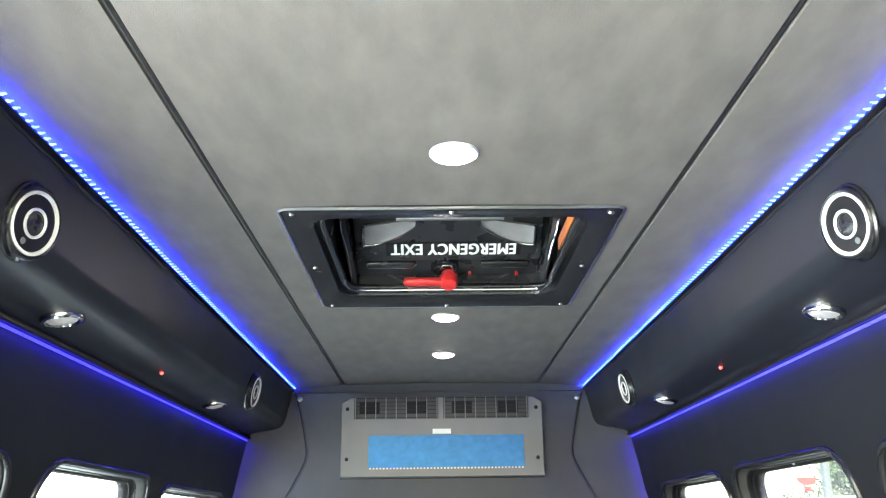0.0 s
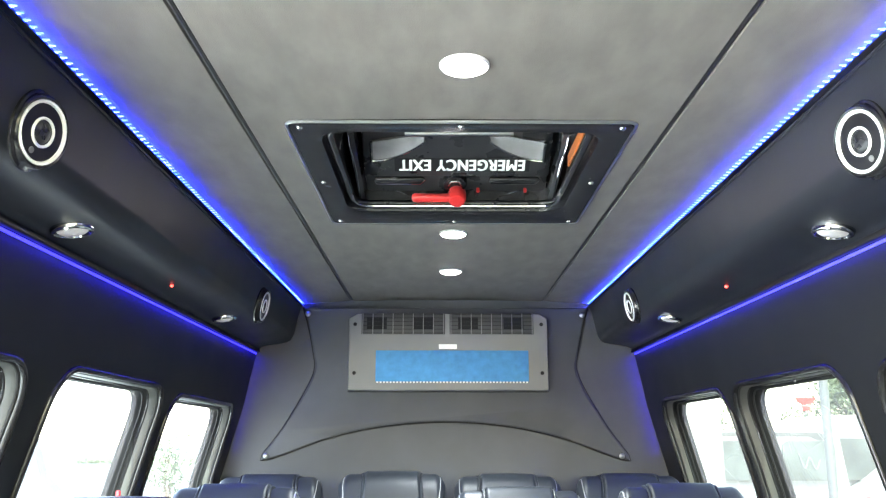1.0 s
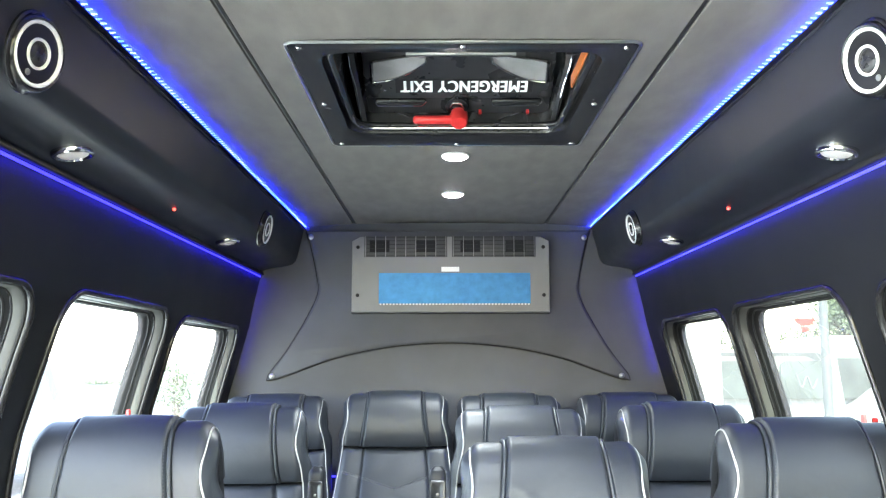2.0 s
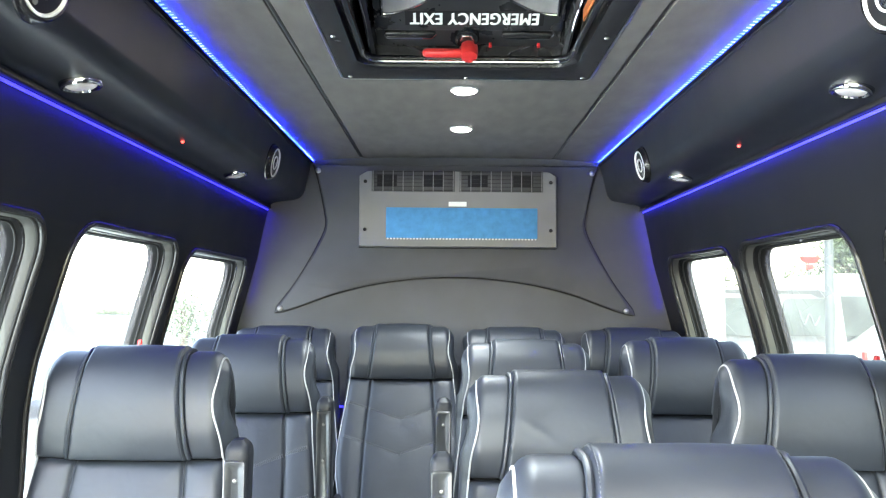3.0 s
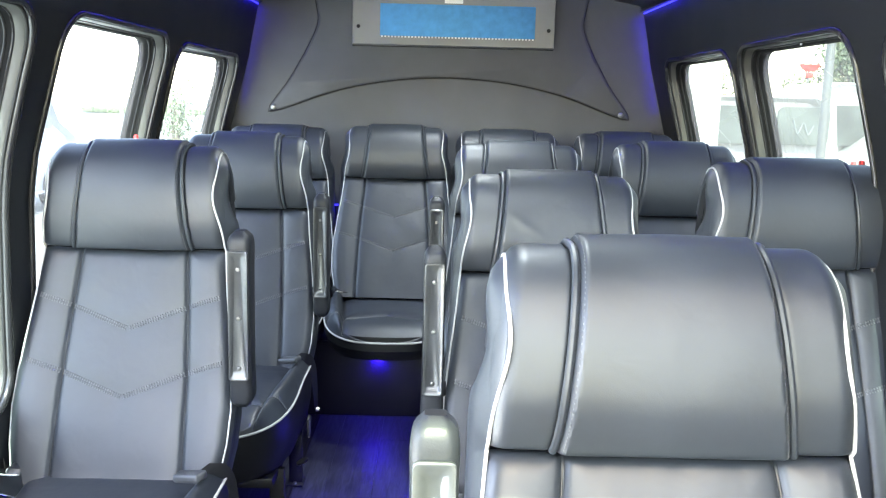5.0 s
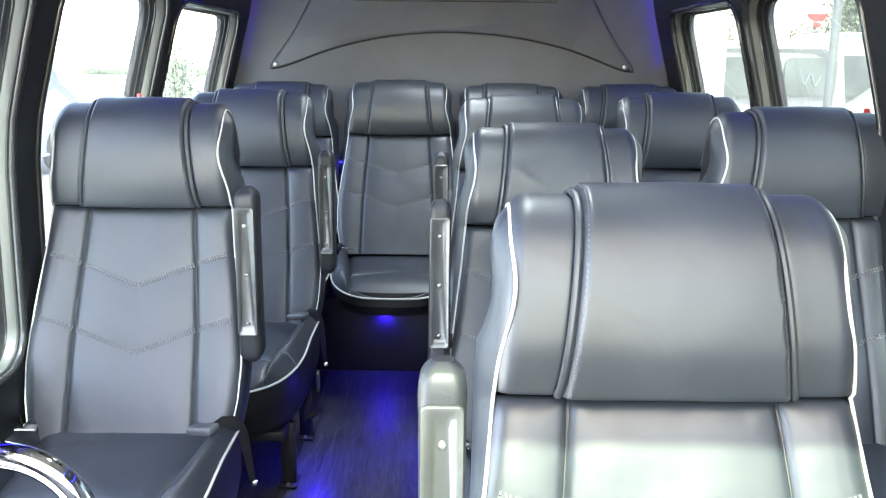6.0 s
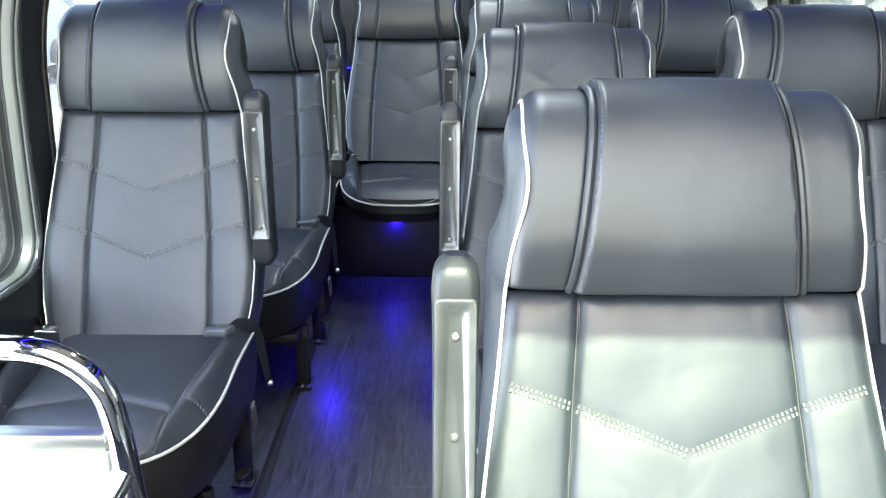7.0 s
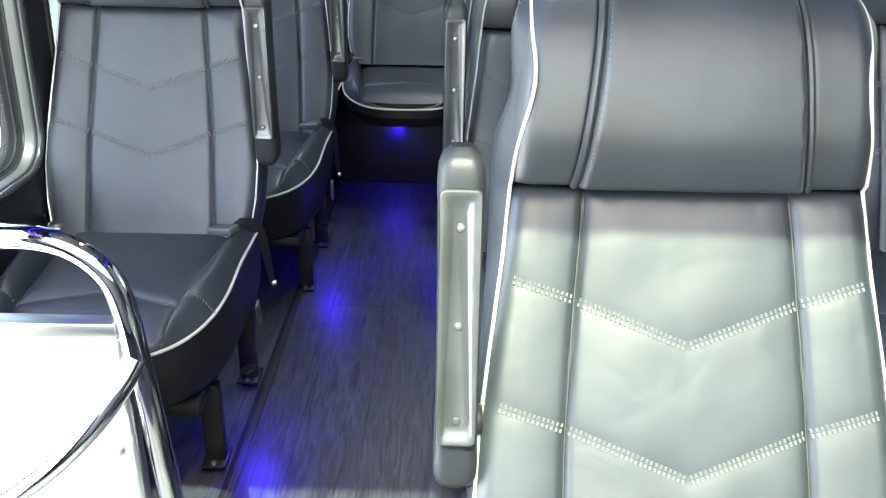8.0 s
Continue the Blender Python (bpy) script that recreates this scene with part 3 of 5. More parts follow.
def hatch():
    cx, cy = 0.0150, 1.810
    top = thing("roof_hatch", "black emergency roof hatch with a red handle", "roof hatch", m=pose(cx, cy, 1.857))
    w, h, iw, ih, sh = 0.340, 0.386, 0.285, 0.302, -0.026

    def rr(a, b, r, z):
        return [Vector((p, q + (0 if a > 0.33 else sh), z)) for p, q in round_rect(a, b, r, 6)]

    part("frame", ring_stack([rr(w, h, 0.02, 0.0), rr(w, h, 0.02, -0.010), rr(w - 0.004, h - 0.004, 0.018, -0.014), rr(iw + 0.010, ih + 0.010, 0.07, -0.014),
                              rr(iw, ih, 0.065, -0.008), rr(iw - 0.006, ih - 0.006, 0.065, 0.03), rr(iw - 0.012, ih - 0.012, 0.065, 0.25)], cap=False), M_GLOSSY, top, "glossy black screwed frame")
    part("frame_edge", tube(rr(w, h, 0.02, -0.011), 0.0035, 8, closed=True), M_STEEL, top, "bright frame edge")
    part("lid", ring_stack([rr(iw, ih, 0.05, 0.245), rr(iw, ih, 0.05, 0.26)]), M_BLACK, top, "black hatch lid")
    part("inner_rim", tube(rr(iw - 0.016, ih - 0.014, 0.055, 0.010), 0.009, 10, closed=True), M_GLOSSY, top)
    b, yb = iw - 0.022, ih + sh - 0.022
    # bright tube drawn as the highlight on the glossy inner rim
    part("drain_rail", bent([(-b, yb - 0.10, 0.004), (-b, yb - 0.05, 0.001), (-b + 0.015, yb - 0.012, 0.0), (-b + 0.06, yb, 0.0), (0, yb, 0.0), (b - 0.06, yb, 0.0),
                             (b - 0.015, yb - 0.012, 0.0), (b, yb - 0.05, 0.001), (b, yb - 0.10, 0.004)], 0.004, 8, 6), M_CHROME, top, "bright tube drawn as the highlight on the inner rim")

    def screw(x, y):
        part("screw", turned([(0.0, 0.004), (0.005, 0.003), (0.007, 0.0), (0.0, -0.001)], 12, m=pose(x, y, -0.014, 180)), M_CHROME, top)

    for x in (-w + 0.024, w - 0.024):
        for y in (-h + 0.026, 0.0, h - 0.026):
            screw(x, y)
    screw(0, -h + 0.02)
    screw(0, h - 0.02)
    # the sloping inner door: x across, y up the slope towards the front, z out of its face
    tilt = Matrix(((1, 0, 0, 0), (0, -0.866, -0.5, 2.08 - cy), (0, 0.5, -0.866, 0.025), (0, 0, 0, 1)))

    def fix(name, bm, mat, parent=top, label=""):
        bm.transform(tilt)
        return part(name, bm, mat, parent, label)

    door = fix("inner_door", box(-0.238, 0.242, 0.078, 0.40, -0.030, 0.0, 0.006), M_SATIN, top, "satin black inner door")
    fix("lower_ledge", box(-0.238, 0.242, -0.004, 0.078, -0.050, -0.018, 0.006), M_SATIN)
    band = fix("lettering_band", box(-0.158, 0.190, 0.099, 0.144, 0.0, 0.0012), M_BLACK)
    bm = text_mesh("EMERGENCY EXIT", 0.05)
    xs, ys = [v.co.x for v in bm.verts], [v.co.y for v in bm.verts]
    bm.transform(pose(0.0155, 0.1212, 0.0018, 0, 0, 180) @ Matrix.Diagonal((0.324 / (max(xs) - min(xs)), 0.037 / (max(ys) - min(ys)), 1, 1))
                 @ Matrix.Translation((-(max(xs) + min(xs)) / 2, -(max(ys) + min(ys)) / 2, 0)))
    fix("lettering", bm, M_LETTER, band, "white capital letters")
    fix("cross_bar", tube([(-0.128, 0.236, 0.012), (0.140, 0.236, 0.012)], 0.0075, 12), M_STEEL)
    for sx, x0, x1 in ((-1, -0.216, -0.080), (1, 0.224, 0.084)):
        low = [(x0 + (x1 - x0) * k / 12, 0.141 + 0.062 * (k / 12) ** 2.0) for k in range(13)]
        high = [(x0 + (x1 - x0) * k / 12, 0.203 + 0.020 * min(1.0, k / 9)) for k in range(13)]
        bm = bmesh.new()
        a = [bm.verts.new((x, y, 0.006)) for x, y in low]
        m = [bm.verts.new((x, (y + q[1]) / 2, 0.001)) for (x, y), q in zip(low, high)]
        b = [bm.verts.new((x, y, 0.010)) for x, y in high]
        for p, q in ((a, m), (m, b)):
            for k in range(12):
                bm.faces.new((p[k], p[k + 1], q[k + 1], q[k]))
        ex = bmesh.ops.extrude_face_region(bm, geom=bm.faces[:])
        for v in ex["geom"]:
            if isinstance(v, bmesh.types.BMVert):
                v.co.z -= 0.008
        bmesh.ops.recalc_face_normals(bm, faces=bm.faces)
        grip = fix("finger_grip", bm, M_SCOOP, top, "polished scooped finger grip")
        # chrome on grip_rim, strut_edge and slot_edge draws highlights on the polished plastic
        fix("grip_rim", tube([(x, y, 0.008) for x, y in low] + [(x1, 0.216, 0.010)], 0.0026, 8), M_CHROME, grip)
        fix("grip_post", tube([(x0, 0.139, 0.008), (x0 - sx * 0.002, 0.206, 0.012)], 0.005, 8), M_CHROME, grip)
        # rib beside the door, with a hooked upper end
        xa = x0 + sx * 0.030
        bm = ring_stack([[Vector((xa + dx + sx * 0.014 * (y / 0.24), y, z)) for dx, z in ((-0.012, -0.02), (0.012, -0.02), (0.008, zt), (-0.008, zt))]
                         for y, zt in ((-0.005, 0.008), (0.10, 0.020), (0.215, 0.034), (0.243, 0.026), (0.25, 0.0))])
        fix("strut", bm, M_GRIP)
        fix("strut_edge", tube([(xa + sx * 0.006, 0.01, 0.012), (xa + sx * 0.008, 0.10, 0.022), (xa + sx * (0.006 + 0.004), 0.150, 0.029), (xa + sx * 0.018, 0.215, 0.037), (xa + sx * 0.020, 0.242, 0.030)], 0.0022, 6), M_CHROME)
        # slotted pull below the lettering
        c = (x0 + x1) / 2
        bm = box(c - 0.066, c + 0.066, 0.046, 0.066, -0.018, -0.006, 0.006, segments=3)
        slot = fix("slot", bm, M_GLOSSY)
        fix("slot_edge", tube([(c - 0.066, 0.060, -0.007), (c - 0.060, 0.048, -0.006), (c + 0.055, 0.048, -0.006), (c + 0.068, 0.062, -0.007)], 0.0022, 6), M_CHROME, slot)
        fix("brace", tube([(c + sx * -0.055, -0.006, -0.004), (c + sx * 0.01, 0.022, -0.008)], 0.0022, 6), M_CHROME)
        for dx in (0.018, 0.032):
            fix("brace_post", tube([(c + sx * dx, -0.006, -0.004), (c + sx * dx, 0.024, -0.008)], 0.002, 6), M_CHROME)
    fix("hub_ring", turned([(0.0, -0.02), (0.032, -0.02), (0.033, -0.008), (0.029, 0.0), (0.022, 0.002), (0.020, -0.006), (0.0, -0.008)], 24, m=pose(-0.002, 0.052, 0.004)), M_GLOSSY)
    fix("hub_clip", tube([(-0.020, 0.058, 0.010), (-0.012, 0.072, 0.010), (0.008, 0.072, 0.010), (0.016, 0.058, 0.010)], 0.003, 8), M_CHROME)
    bm = turned([(0.0, 0.0), (0.021, 0.0), (0.024, 0.008), (0.024, 0.034), (0.020, 0.042), (0.0, 0.044)], 20, m=pose(0.004, 0.022, -0.008))
    box(-0.116, 0.006, 0.012, 0.036, 0.012, 0.032, 0.009, bm=bm, segments=3)
    fix("handle", bm, M_RED, top, "red turning handle")
    part("latch_bar", tube([(-0.105, ih + sh - 0.016, 0.004), (0.095, ih + sh - 0.016, 0.004)], 0.0075, 12), M_STEEL, top)
    for x in (0.060, 0.185):
        fix("marker", box(x - 0.004, x + 0.004, 0.022, 0.030, -0.012, 0.0, 0.001), M_RED)
    # amber strip drawn as the orange reflection on the opening's side wall
    part("amber_strip", box(iw - 0.014, iw - 0.009, -0.20, 0.06, 0.045, 0.075, 0.002), M_AMBER, top, "amber strip drawn as an orange reflection in the opening")
    part("seal", tube(rr(iw - 0.010, ih - 0.010, 0.05, 0.238), 0.006, 8, closed=True), M_RUBBER, top)


hatch()
box_roof = ring_stack([[Vector((0.015 + p, 1.81 + q, z)) for p, q in round_rect(0.36, 0.40, 0.04)] for z in (1.952, 2.14)], cap=False)
bmesh.ops.holes_fill(box_roof, edges=[e for e in box_roof.edges if e.is_boundary and e.verts[0].co.z > 2.1])
single("hatch_cover", box_roof, M_WHITE, "white roof hatch cover on the van's roof", "hatch cover")


# ---------------------------------------------------------------- seats
def catmull(points, t):
    n = len(points) - 1
    i = min(int(t * n), n - 1)
    f = t * n - i
    p = [points[max(i - 1, 0)], points[i], points[i + 1], points[min(i + 2, n)]]
    return tuple(0.5 * (2 * p[1][k] + (p[2][k] - p[0][k]) * f + (2 * p[0][k] - 5 * p[1][k] + 4 * p[2][k] - p[3][k]) * f * f
                        + (3 * p[1][k] - p[0][k] - 3 * p[2][k] + p[3][k]) * f ** 3) for k in (0, 1))


BASE_Z = 0.883                       # seam between the back and the head pad
BACK = [(-0.196, 0.375), (-0.176, 0.42), (-0.148, 0.49), (-0.108, 0.59), (-0.062, 0.71), (-0.022, 0.82), (0.0, 0.883)]
HEAD = [(-0.008, 0.883), (-0.013, 0.912), (-0.017, 0.955), (-0.010, 1.015), (0.009, 1.064), (0.036, 1.092), (0.070, 1.101), (0.104, 1.088), (0.126, 1.05), (0.133, 0.985)]


def half_width(z):
    return float(np.interp(z, [0.36, 0.42, 0.48, 0.55, 0.62, 0.70, 0.80, 0.883, 0.95, 1.05, 1.10, 1.13], [0.214, 0.231, 0.242, 0.246, 0.242, 0.232, 0.219, 0.211, 0.206, 0.198, 0.193, 0.188]))


def path_at(points, t):
    y, z = catmull(points, t)
    y2, z2 = catmull(points, min(t + 0.01, 1.0)) if t < 0.99 else (y, z)
    if t >= 0.99:
        y1, z1 = catmull(points, t - 0.01)
        d = Vector((0, y - y1, z - z1)).normalized()
    else:
        d = Vector((0, y2 - y, z2 - z)).normalized()
    return y, z, Vector((0, -d.z, d.y))


def seam_x(z):
    if z <= BASE_Z:
        return float(np.interp(z, [0.40, 0.60, 0.72, 0.883], [0.142, 0.138, 0.131, 0.118]))
    return 0.134 - min(1.0, (z - BASE_Z) / 0.20) ** 0.7 * 0.025


CHEVRONS = (0.710, 0.570)


def chevron_z(z0, x):
    x, s = abs(x), 0.132
    return z0 + 0.37 * min(x, s) + 0.29 * max(0.0, x - s)


def back_bulge(x, z):
    """How far the quilted back stands out along its normal."""
    dv = abs(abs(x) - seam_x(z))
    dc = min(abs(z - chevron_z(c, x)) for c in CHEVRONS) * 0.9
    dt = BASE_Z - z
    out = 0.0058 * (1 - math.exp(-min(dv, max(dt, 0.0)) / 0.018)) - 0.0030 * math.exp(-dc / 0.030)
    out -= 0.0050 * math.exp(-(dv / 0.0046) ** 2) + 0.0006 * math.exp(-(dc / 0.004) ** 2) + 0.012 * math.exp(-max(dt, 0) / 0.008)
    if abs(x) > seam_x(z):
        out += 0.003 * min(1.0, (abs(x) - seam_x(z)) / 0.05)
    out += 0.0022 * math.exp(-max(dt, 0) / 0.014) * noise.noise((x * 55, z * 12, 5.3))      # small puckers under the head pad
    return out + 0.0018 * noise.noise((x * 14, z * 14, 3.1))


def head_bulge(x, z, t):
    s = seam_x(z) if t < 0.6 else 0.112
    dv = abs(abs(x) - s)
    lift = 0.013 if abs(x) < s else 0.0
    edge = min(1.0, dv / 0.012)
    lip = 0.007 * math.exp(-t / 0.007)
    return lift * edge + 0.010 * (1 - math.exp(-t / 0.09)) - lip - 0.006 * math.exp(-(dv / 0.004) ** 2) + 0.002 * noise.noise((x * 10, z * 10, 7.7))


def creases(x, z):
    """Soft folds in a worn head pad."""
    out = 0.0
    for x0, z0, slope, amp, reach in ((-0.055, 0.985, -0.6, 0.0045, 0.045), (-0.03, 1.015, 0.5, -0.0035, 0.05), (0.055, 0.955, 0.4, -0.003, 0.05), (0.0, 0.94, -0.25, 0.003, 0.06)):
        d = (z - z0) - slope * (x - x0)
        out += amp * math.exp(-(d / 0.009) ** 2) * math.exp(-((x - x0) / reach) ** 2)
    return out


def cover(points, bulge, rows):
    """The upholstered front of the back or head pad, with rolled sides."""
    r, deep, half = 0.030, 0.072, 62

    def section(w):
        out = [(-w, deep), (-w, deep * 0.5)]
        out += [(-w + r - r * math.cos(a), r - r * math.sin(a)) for a in (0.0, 0.35, 0.7, 1.05, 1.35)]
        flat = w - r
        out += [(flat * k / half, 0.0) for k in range(-half, half + 1)]
        out += [(w - r + r * math.cos(a), r - r * math.sin(a)) for a in (1.35, 1.05, 0.7, 0.35, 0.0)]
        return out + [(w, deep * 0.5), (w, deep)]

    bm = bmesh.new()
    grid = []
    for j in range(rows + 1):
        t = j / rows
        y, z, nrm = path_at(points, t)
        row = []
        for x, inward in section(half_width(z)):
            b = bulge(x, z, t) * (1.0 if inward <= 0 else max(0.0, 1 - inward / r))
            row.append(bm.verts.new(Vector((x, y, z)) + nrm * (b - inward)))
        grid.append(row)
    last = len(grid[0]) - 2
    for a, b in zip(grid, grid[1:]):
        for k in range(last + 1):
            bm.faces.new((a[k], a[k + 1], b[k + 1], b[k])).material_index = 1 if k < 1 or k > last - 1 else 0
    return bm


def edge_line(points, side, n, t0=0.0, t1=1.0):
    """Along the corner between the front and the side of a cover."""
    r, out = 0.030, []
    for j in range(n + 1):
        t = t0 + (t1 - t0) * j / n
        y, z, nrm = path_at(points, t)
        w = half_width(z)
        g = math.exp(-((z - 1.0) / 0.055) ** 2) if z > 0.84 else 0.0     # the sewn edge waves inwards beside the head
        out.append(Vector((side * (w - (0.24 + 0.40 * g) * r), y, z)) - nrm * (0.24 * (1 - 0.7 * g) * r - 0.002 - 0.0095 * g))
    return out


def front_point(x, z, lift):
    lo, hi = 0.0, 1.0
    for _ in range(22):
        mid = (lo + hi) / 2
        if path_at(BACK, mid)[1] < z:
            lo = mid
        else:
            hi = mid
    y, zz, nrm = path_at(BACK, lo)
    return Vector((x, y, zz)) + nrm * (back_bulge(x, zz) + lift), nrm


def stitch_rows(spots):
    """Small raised stitches, each given as a place, the way along it, the way across it and the way out."""
    bm = bmesh.new()
    for p, along, across, out in spots:
        base = [bm.verts.new(p + along * i + across * j) for i, j in ((-1, -1), (1, -1), (1, 1), (-1, 1))]
        high = [bm.verts.new(p + along * i * 0.6 + across * j * 0.7 + out) for i, j in ((-1, -1), (1, -1), (1, 1), (-1, 1))]
        bm.faces.new(high)
        for k in range(4):
            bm.faces.new((base[k], base[(k + 1) % 4], high[(k + 1) % 4], high[k]))
    return bm


def stitching(c, x0, x1):
    """Two rows of short stitches, one on each side of a quilting seam."""
    spots = []
    n = int((x1 - x0) / 0.0052)
    for k in range(n):
        x = x0 + (x1 - x0) * (k + 0.5) / n
        zc = chevron_z(c, x)
        slope = (chevron_z(c, x + 0.001) - zc) / 0.001
        d = Vector((1, 0, slope)).normalized()
        across = Vector((-d.z, 0, d.x))
        for side in (-1, 1):
            a, nrm = front_point(x + across.x * side * 0.0004, zc + across.z * side * 0.0004, 0.0)
            b, _ = front_point(x + across.x * side * 0.0054, zc + across.z * side * 0.0054, 0.0)
            spots.append(((a + b) / 2 - nrm * 0.0004, d * 0.0019, (b - a) / 2, nrm * 0.0020))
    return stitch_rows(spots)


def head_stitching(side):
    """A dashed line of thread beside the cord on the head pad."""
    spots = []
    for j in range(64):
        t = 0.03 + 0.80 * j / 63
        y, z, nrm = path_at(HEAD, t)
        y2, z2, _ = path_at(HEAD, t + 0.005)
        x = (seam_x(z) if t < 0.6 else 0.112) - 0.0095
        d = Vector((0, y2 - y, z2 - z)).normalized()
        spots.append((Vector((side * x, y, z)) + nrm * (head_bulge(x, z, t) - 0.0003), d * 0.0016, Vector((side * 0.0006, 0, 0)), nrm * 0.0009))
    return stitch_rows(spots)


CY, CW = -0.36, 0.234                # the cushion's widest line and half width


def cushion_half(y):
    if y > CY:
        return CW
    return CW * max(0.0, 1 - (abs(y - CY) / 0.268) ** 2.7) ** (1 / 2.7)


def cushion_rim(y):
    return 0.405 - 0.055 * max(0.0, min(1.0, (-0.30 - y) / 0.32)) ** 1.3


def cushion_seam(y):
    return float(np.interp(y, [-0.60, -0.425, -0.18], [0.150, 0.164, 0.190]))


def cushion_chevron(x):
    return -0.445 - 0.36 * min(abs(x), 0.158) + 0.22 * max(0.0, abs(x) - 0.158)


def cushion_top(u, y):
    """A dished middle between two rounded bolsters, quilted with one chevron."""
    hw = cushion_half(y)
    x = abs(u * hw)
    seam = cushion_seam(y)
    dv = abs(x - seam)
    dc = abs(y - cushion_chevron(x)) * 0.92
    mid = 0.398 - 0.030 * max(0.0, (-0.47 - y) / 0.155) ** 2 + 0.006 * max(0.0, (y + 0.22) / 0.1)
    if x <= seam or hw <= seam:
        z = mid
    else:
        t = min(1.0, (x - seam) / (hw - seam))
        z = mid * (1 - t) + cushion_rim(y) * t + 0.042 * math.sin(math.pi * min(1.0, t * 0.93)) ** 0.7
    return z + 0.012 * (1 - math.exp(-min(dv, dc) / 0.022)) - 0.005 * math.exp(-(dv / 0.006) ** 2) - 0.002 * math.exp(-(dc / 0.006) ** 2)


def cushion_z(u, y):
    """The upholstered top, drawn down to the piping along its edge."""
    edge = min(1.0, max(abs(u) ** 14, max(0.0, (-0.50 - y) / 0.128) ** 3.5))
    return cushion_top(u, y) * (1 - edge) + cushion_rim(y) * edge


def cushion():
    bm = bmesh.new()
    nu, nv = 130, 110
    ys = [-0.13 + (-0.6255 + 0.13) * (1 - (1 - j / nv) ** 1.5) for j in range(nv + 1)]
    grid = []
    for y in ys:
        hw, row = cushion_half(y), []
        for i in range(nu + 1):
            u = -1 + 2 * i / nu
            row.append(bm.verts.new((u * hw, y, cushion_z(u, y))))
        grid.append(row)
    for a, b in zip(grid, grid[1:]):
        for k in range(nu):
            bm.faces.new((a[k], b[k], b[k + 1], a[k + 1]))
    return bm


def cushion_outline(n=30, grow=0.0):
    pts = [Vector((CW + grow, -0.13 - (CY + 0.13) * -1 * k / 8, 0)) for k in range(8)]
    for k in range(n + 1):
        a = math.pi * k / n
        c, s = math.cos(a), math.sin(a)
        x = (CW + grow) * math.copysign(abs(c) ** (2 / 2.7), c)
        y = CY - (0.268 + grow) * abs(s) ** (2 / 2.7)
        pts.append(Vector((x, y, 0)))
    pts += [Vector((-p.x, p.y, 0)) for p in reversed(pts[:8])]
    for p in pts:
        p.z = cushion_rim(p.y)
    return pts


def arm_body(width, z0, z1, y0, y1):
    """A padded arm folded upright: soft rounded ends, flat sides."""
    rings = []
    for t in (0.0, 0.008, 0.02, 0.035, 0.055, 0.08, 0.11, 0.14, 0.3, 0.5, 0.7, 0.86, 0.89, 0.92, 0.945, 0.965, 0.98, 0.992, 1.0):
        z = z0 + (z1 - z0) * t
        d = min(z - z0, z1 - z) / 0.030
        g = 1.0 if d >= 1 else max(0.16, (1 - (1 - d) ** 2.6)) ** 0.42
        swell = 1.0 + 0.06 * math.exp(-((min(z - z0, z1 - z) - 0.035) / 0.025) ** 2)
        rings.append([Vector((p * g * swell, (y0 + y1) / 2 + q * g, z)) for p, q in round_rect(width / 2, (y1 - y0) / 2, 0.014, 5)])
    return ring_stack(rings)


def arm_tray(z0, z1, y):
    """The dished metal plate on an arm's underside: raised edges, a tapered end and a sunk middle."""
    def loop(w, h, depth, taper):
        cz, hz = (z0 + z1) / 2, (z1 - z0) / 2 - h
        return [Vector((p * (1 - taper * max(0.0, (q / hz - 0.72) / 0.28)), y + depth, cz + q)) for p, q in round_rect(w, hz, 0.006, 4)]

    return ring_stack([loop(0.0212, 0.0, 0.004, 0.0), loop(0.0212, 0.0, -0.002, 0.0), loop(0.0205, 0.0015, -0.0035, 0.0), loop(0.0178, 0.004, -0.0035, 0.0),
                       loop(0.0152, 0.010, 0.000, 0.45), loop(0.0138, 0.018, 0.0035, 0.62)])


def recline(lean):
    """Tips the back about the hip."""
    return pose(0, -0.18, 0.42, -lean) @ pose(0, 0.18, -0.42)


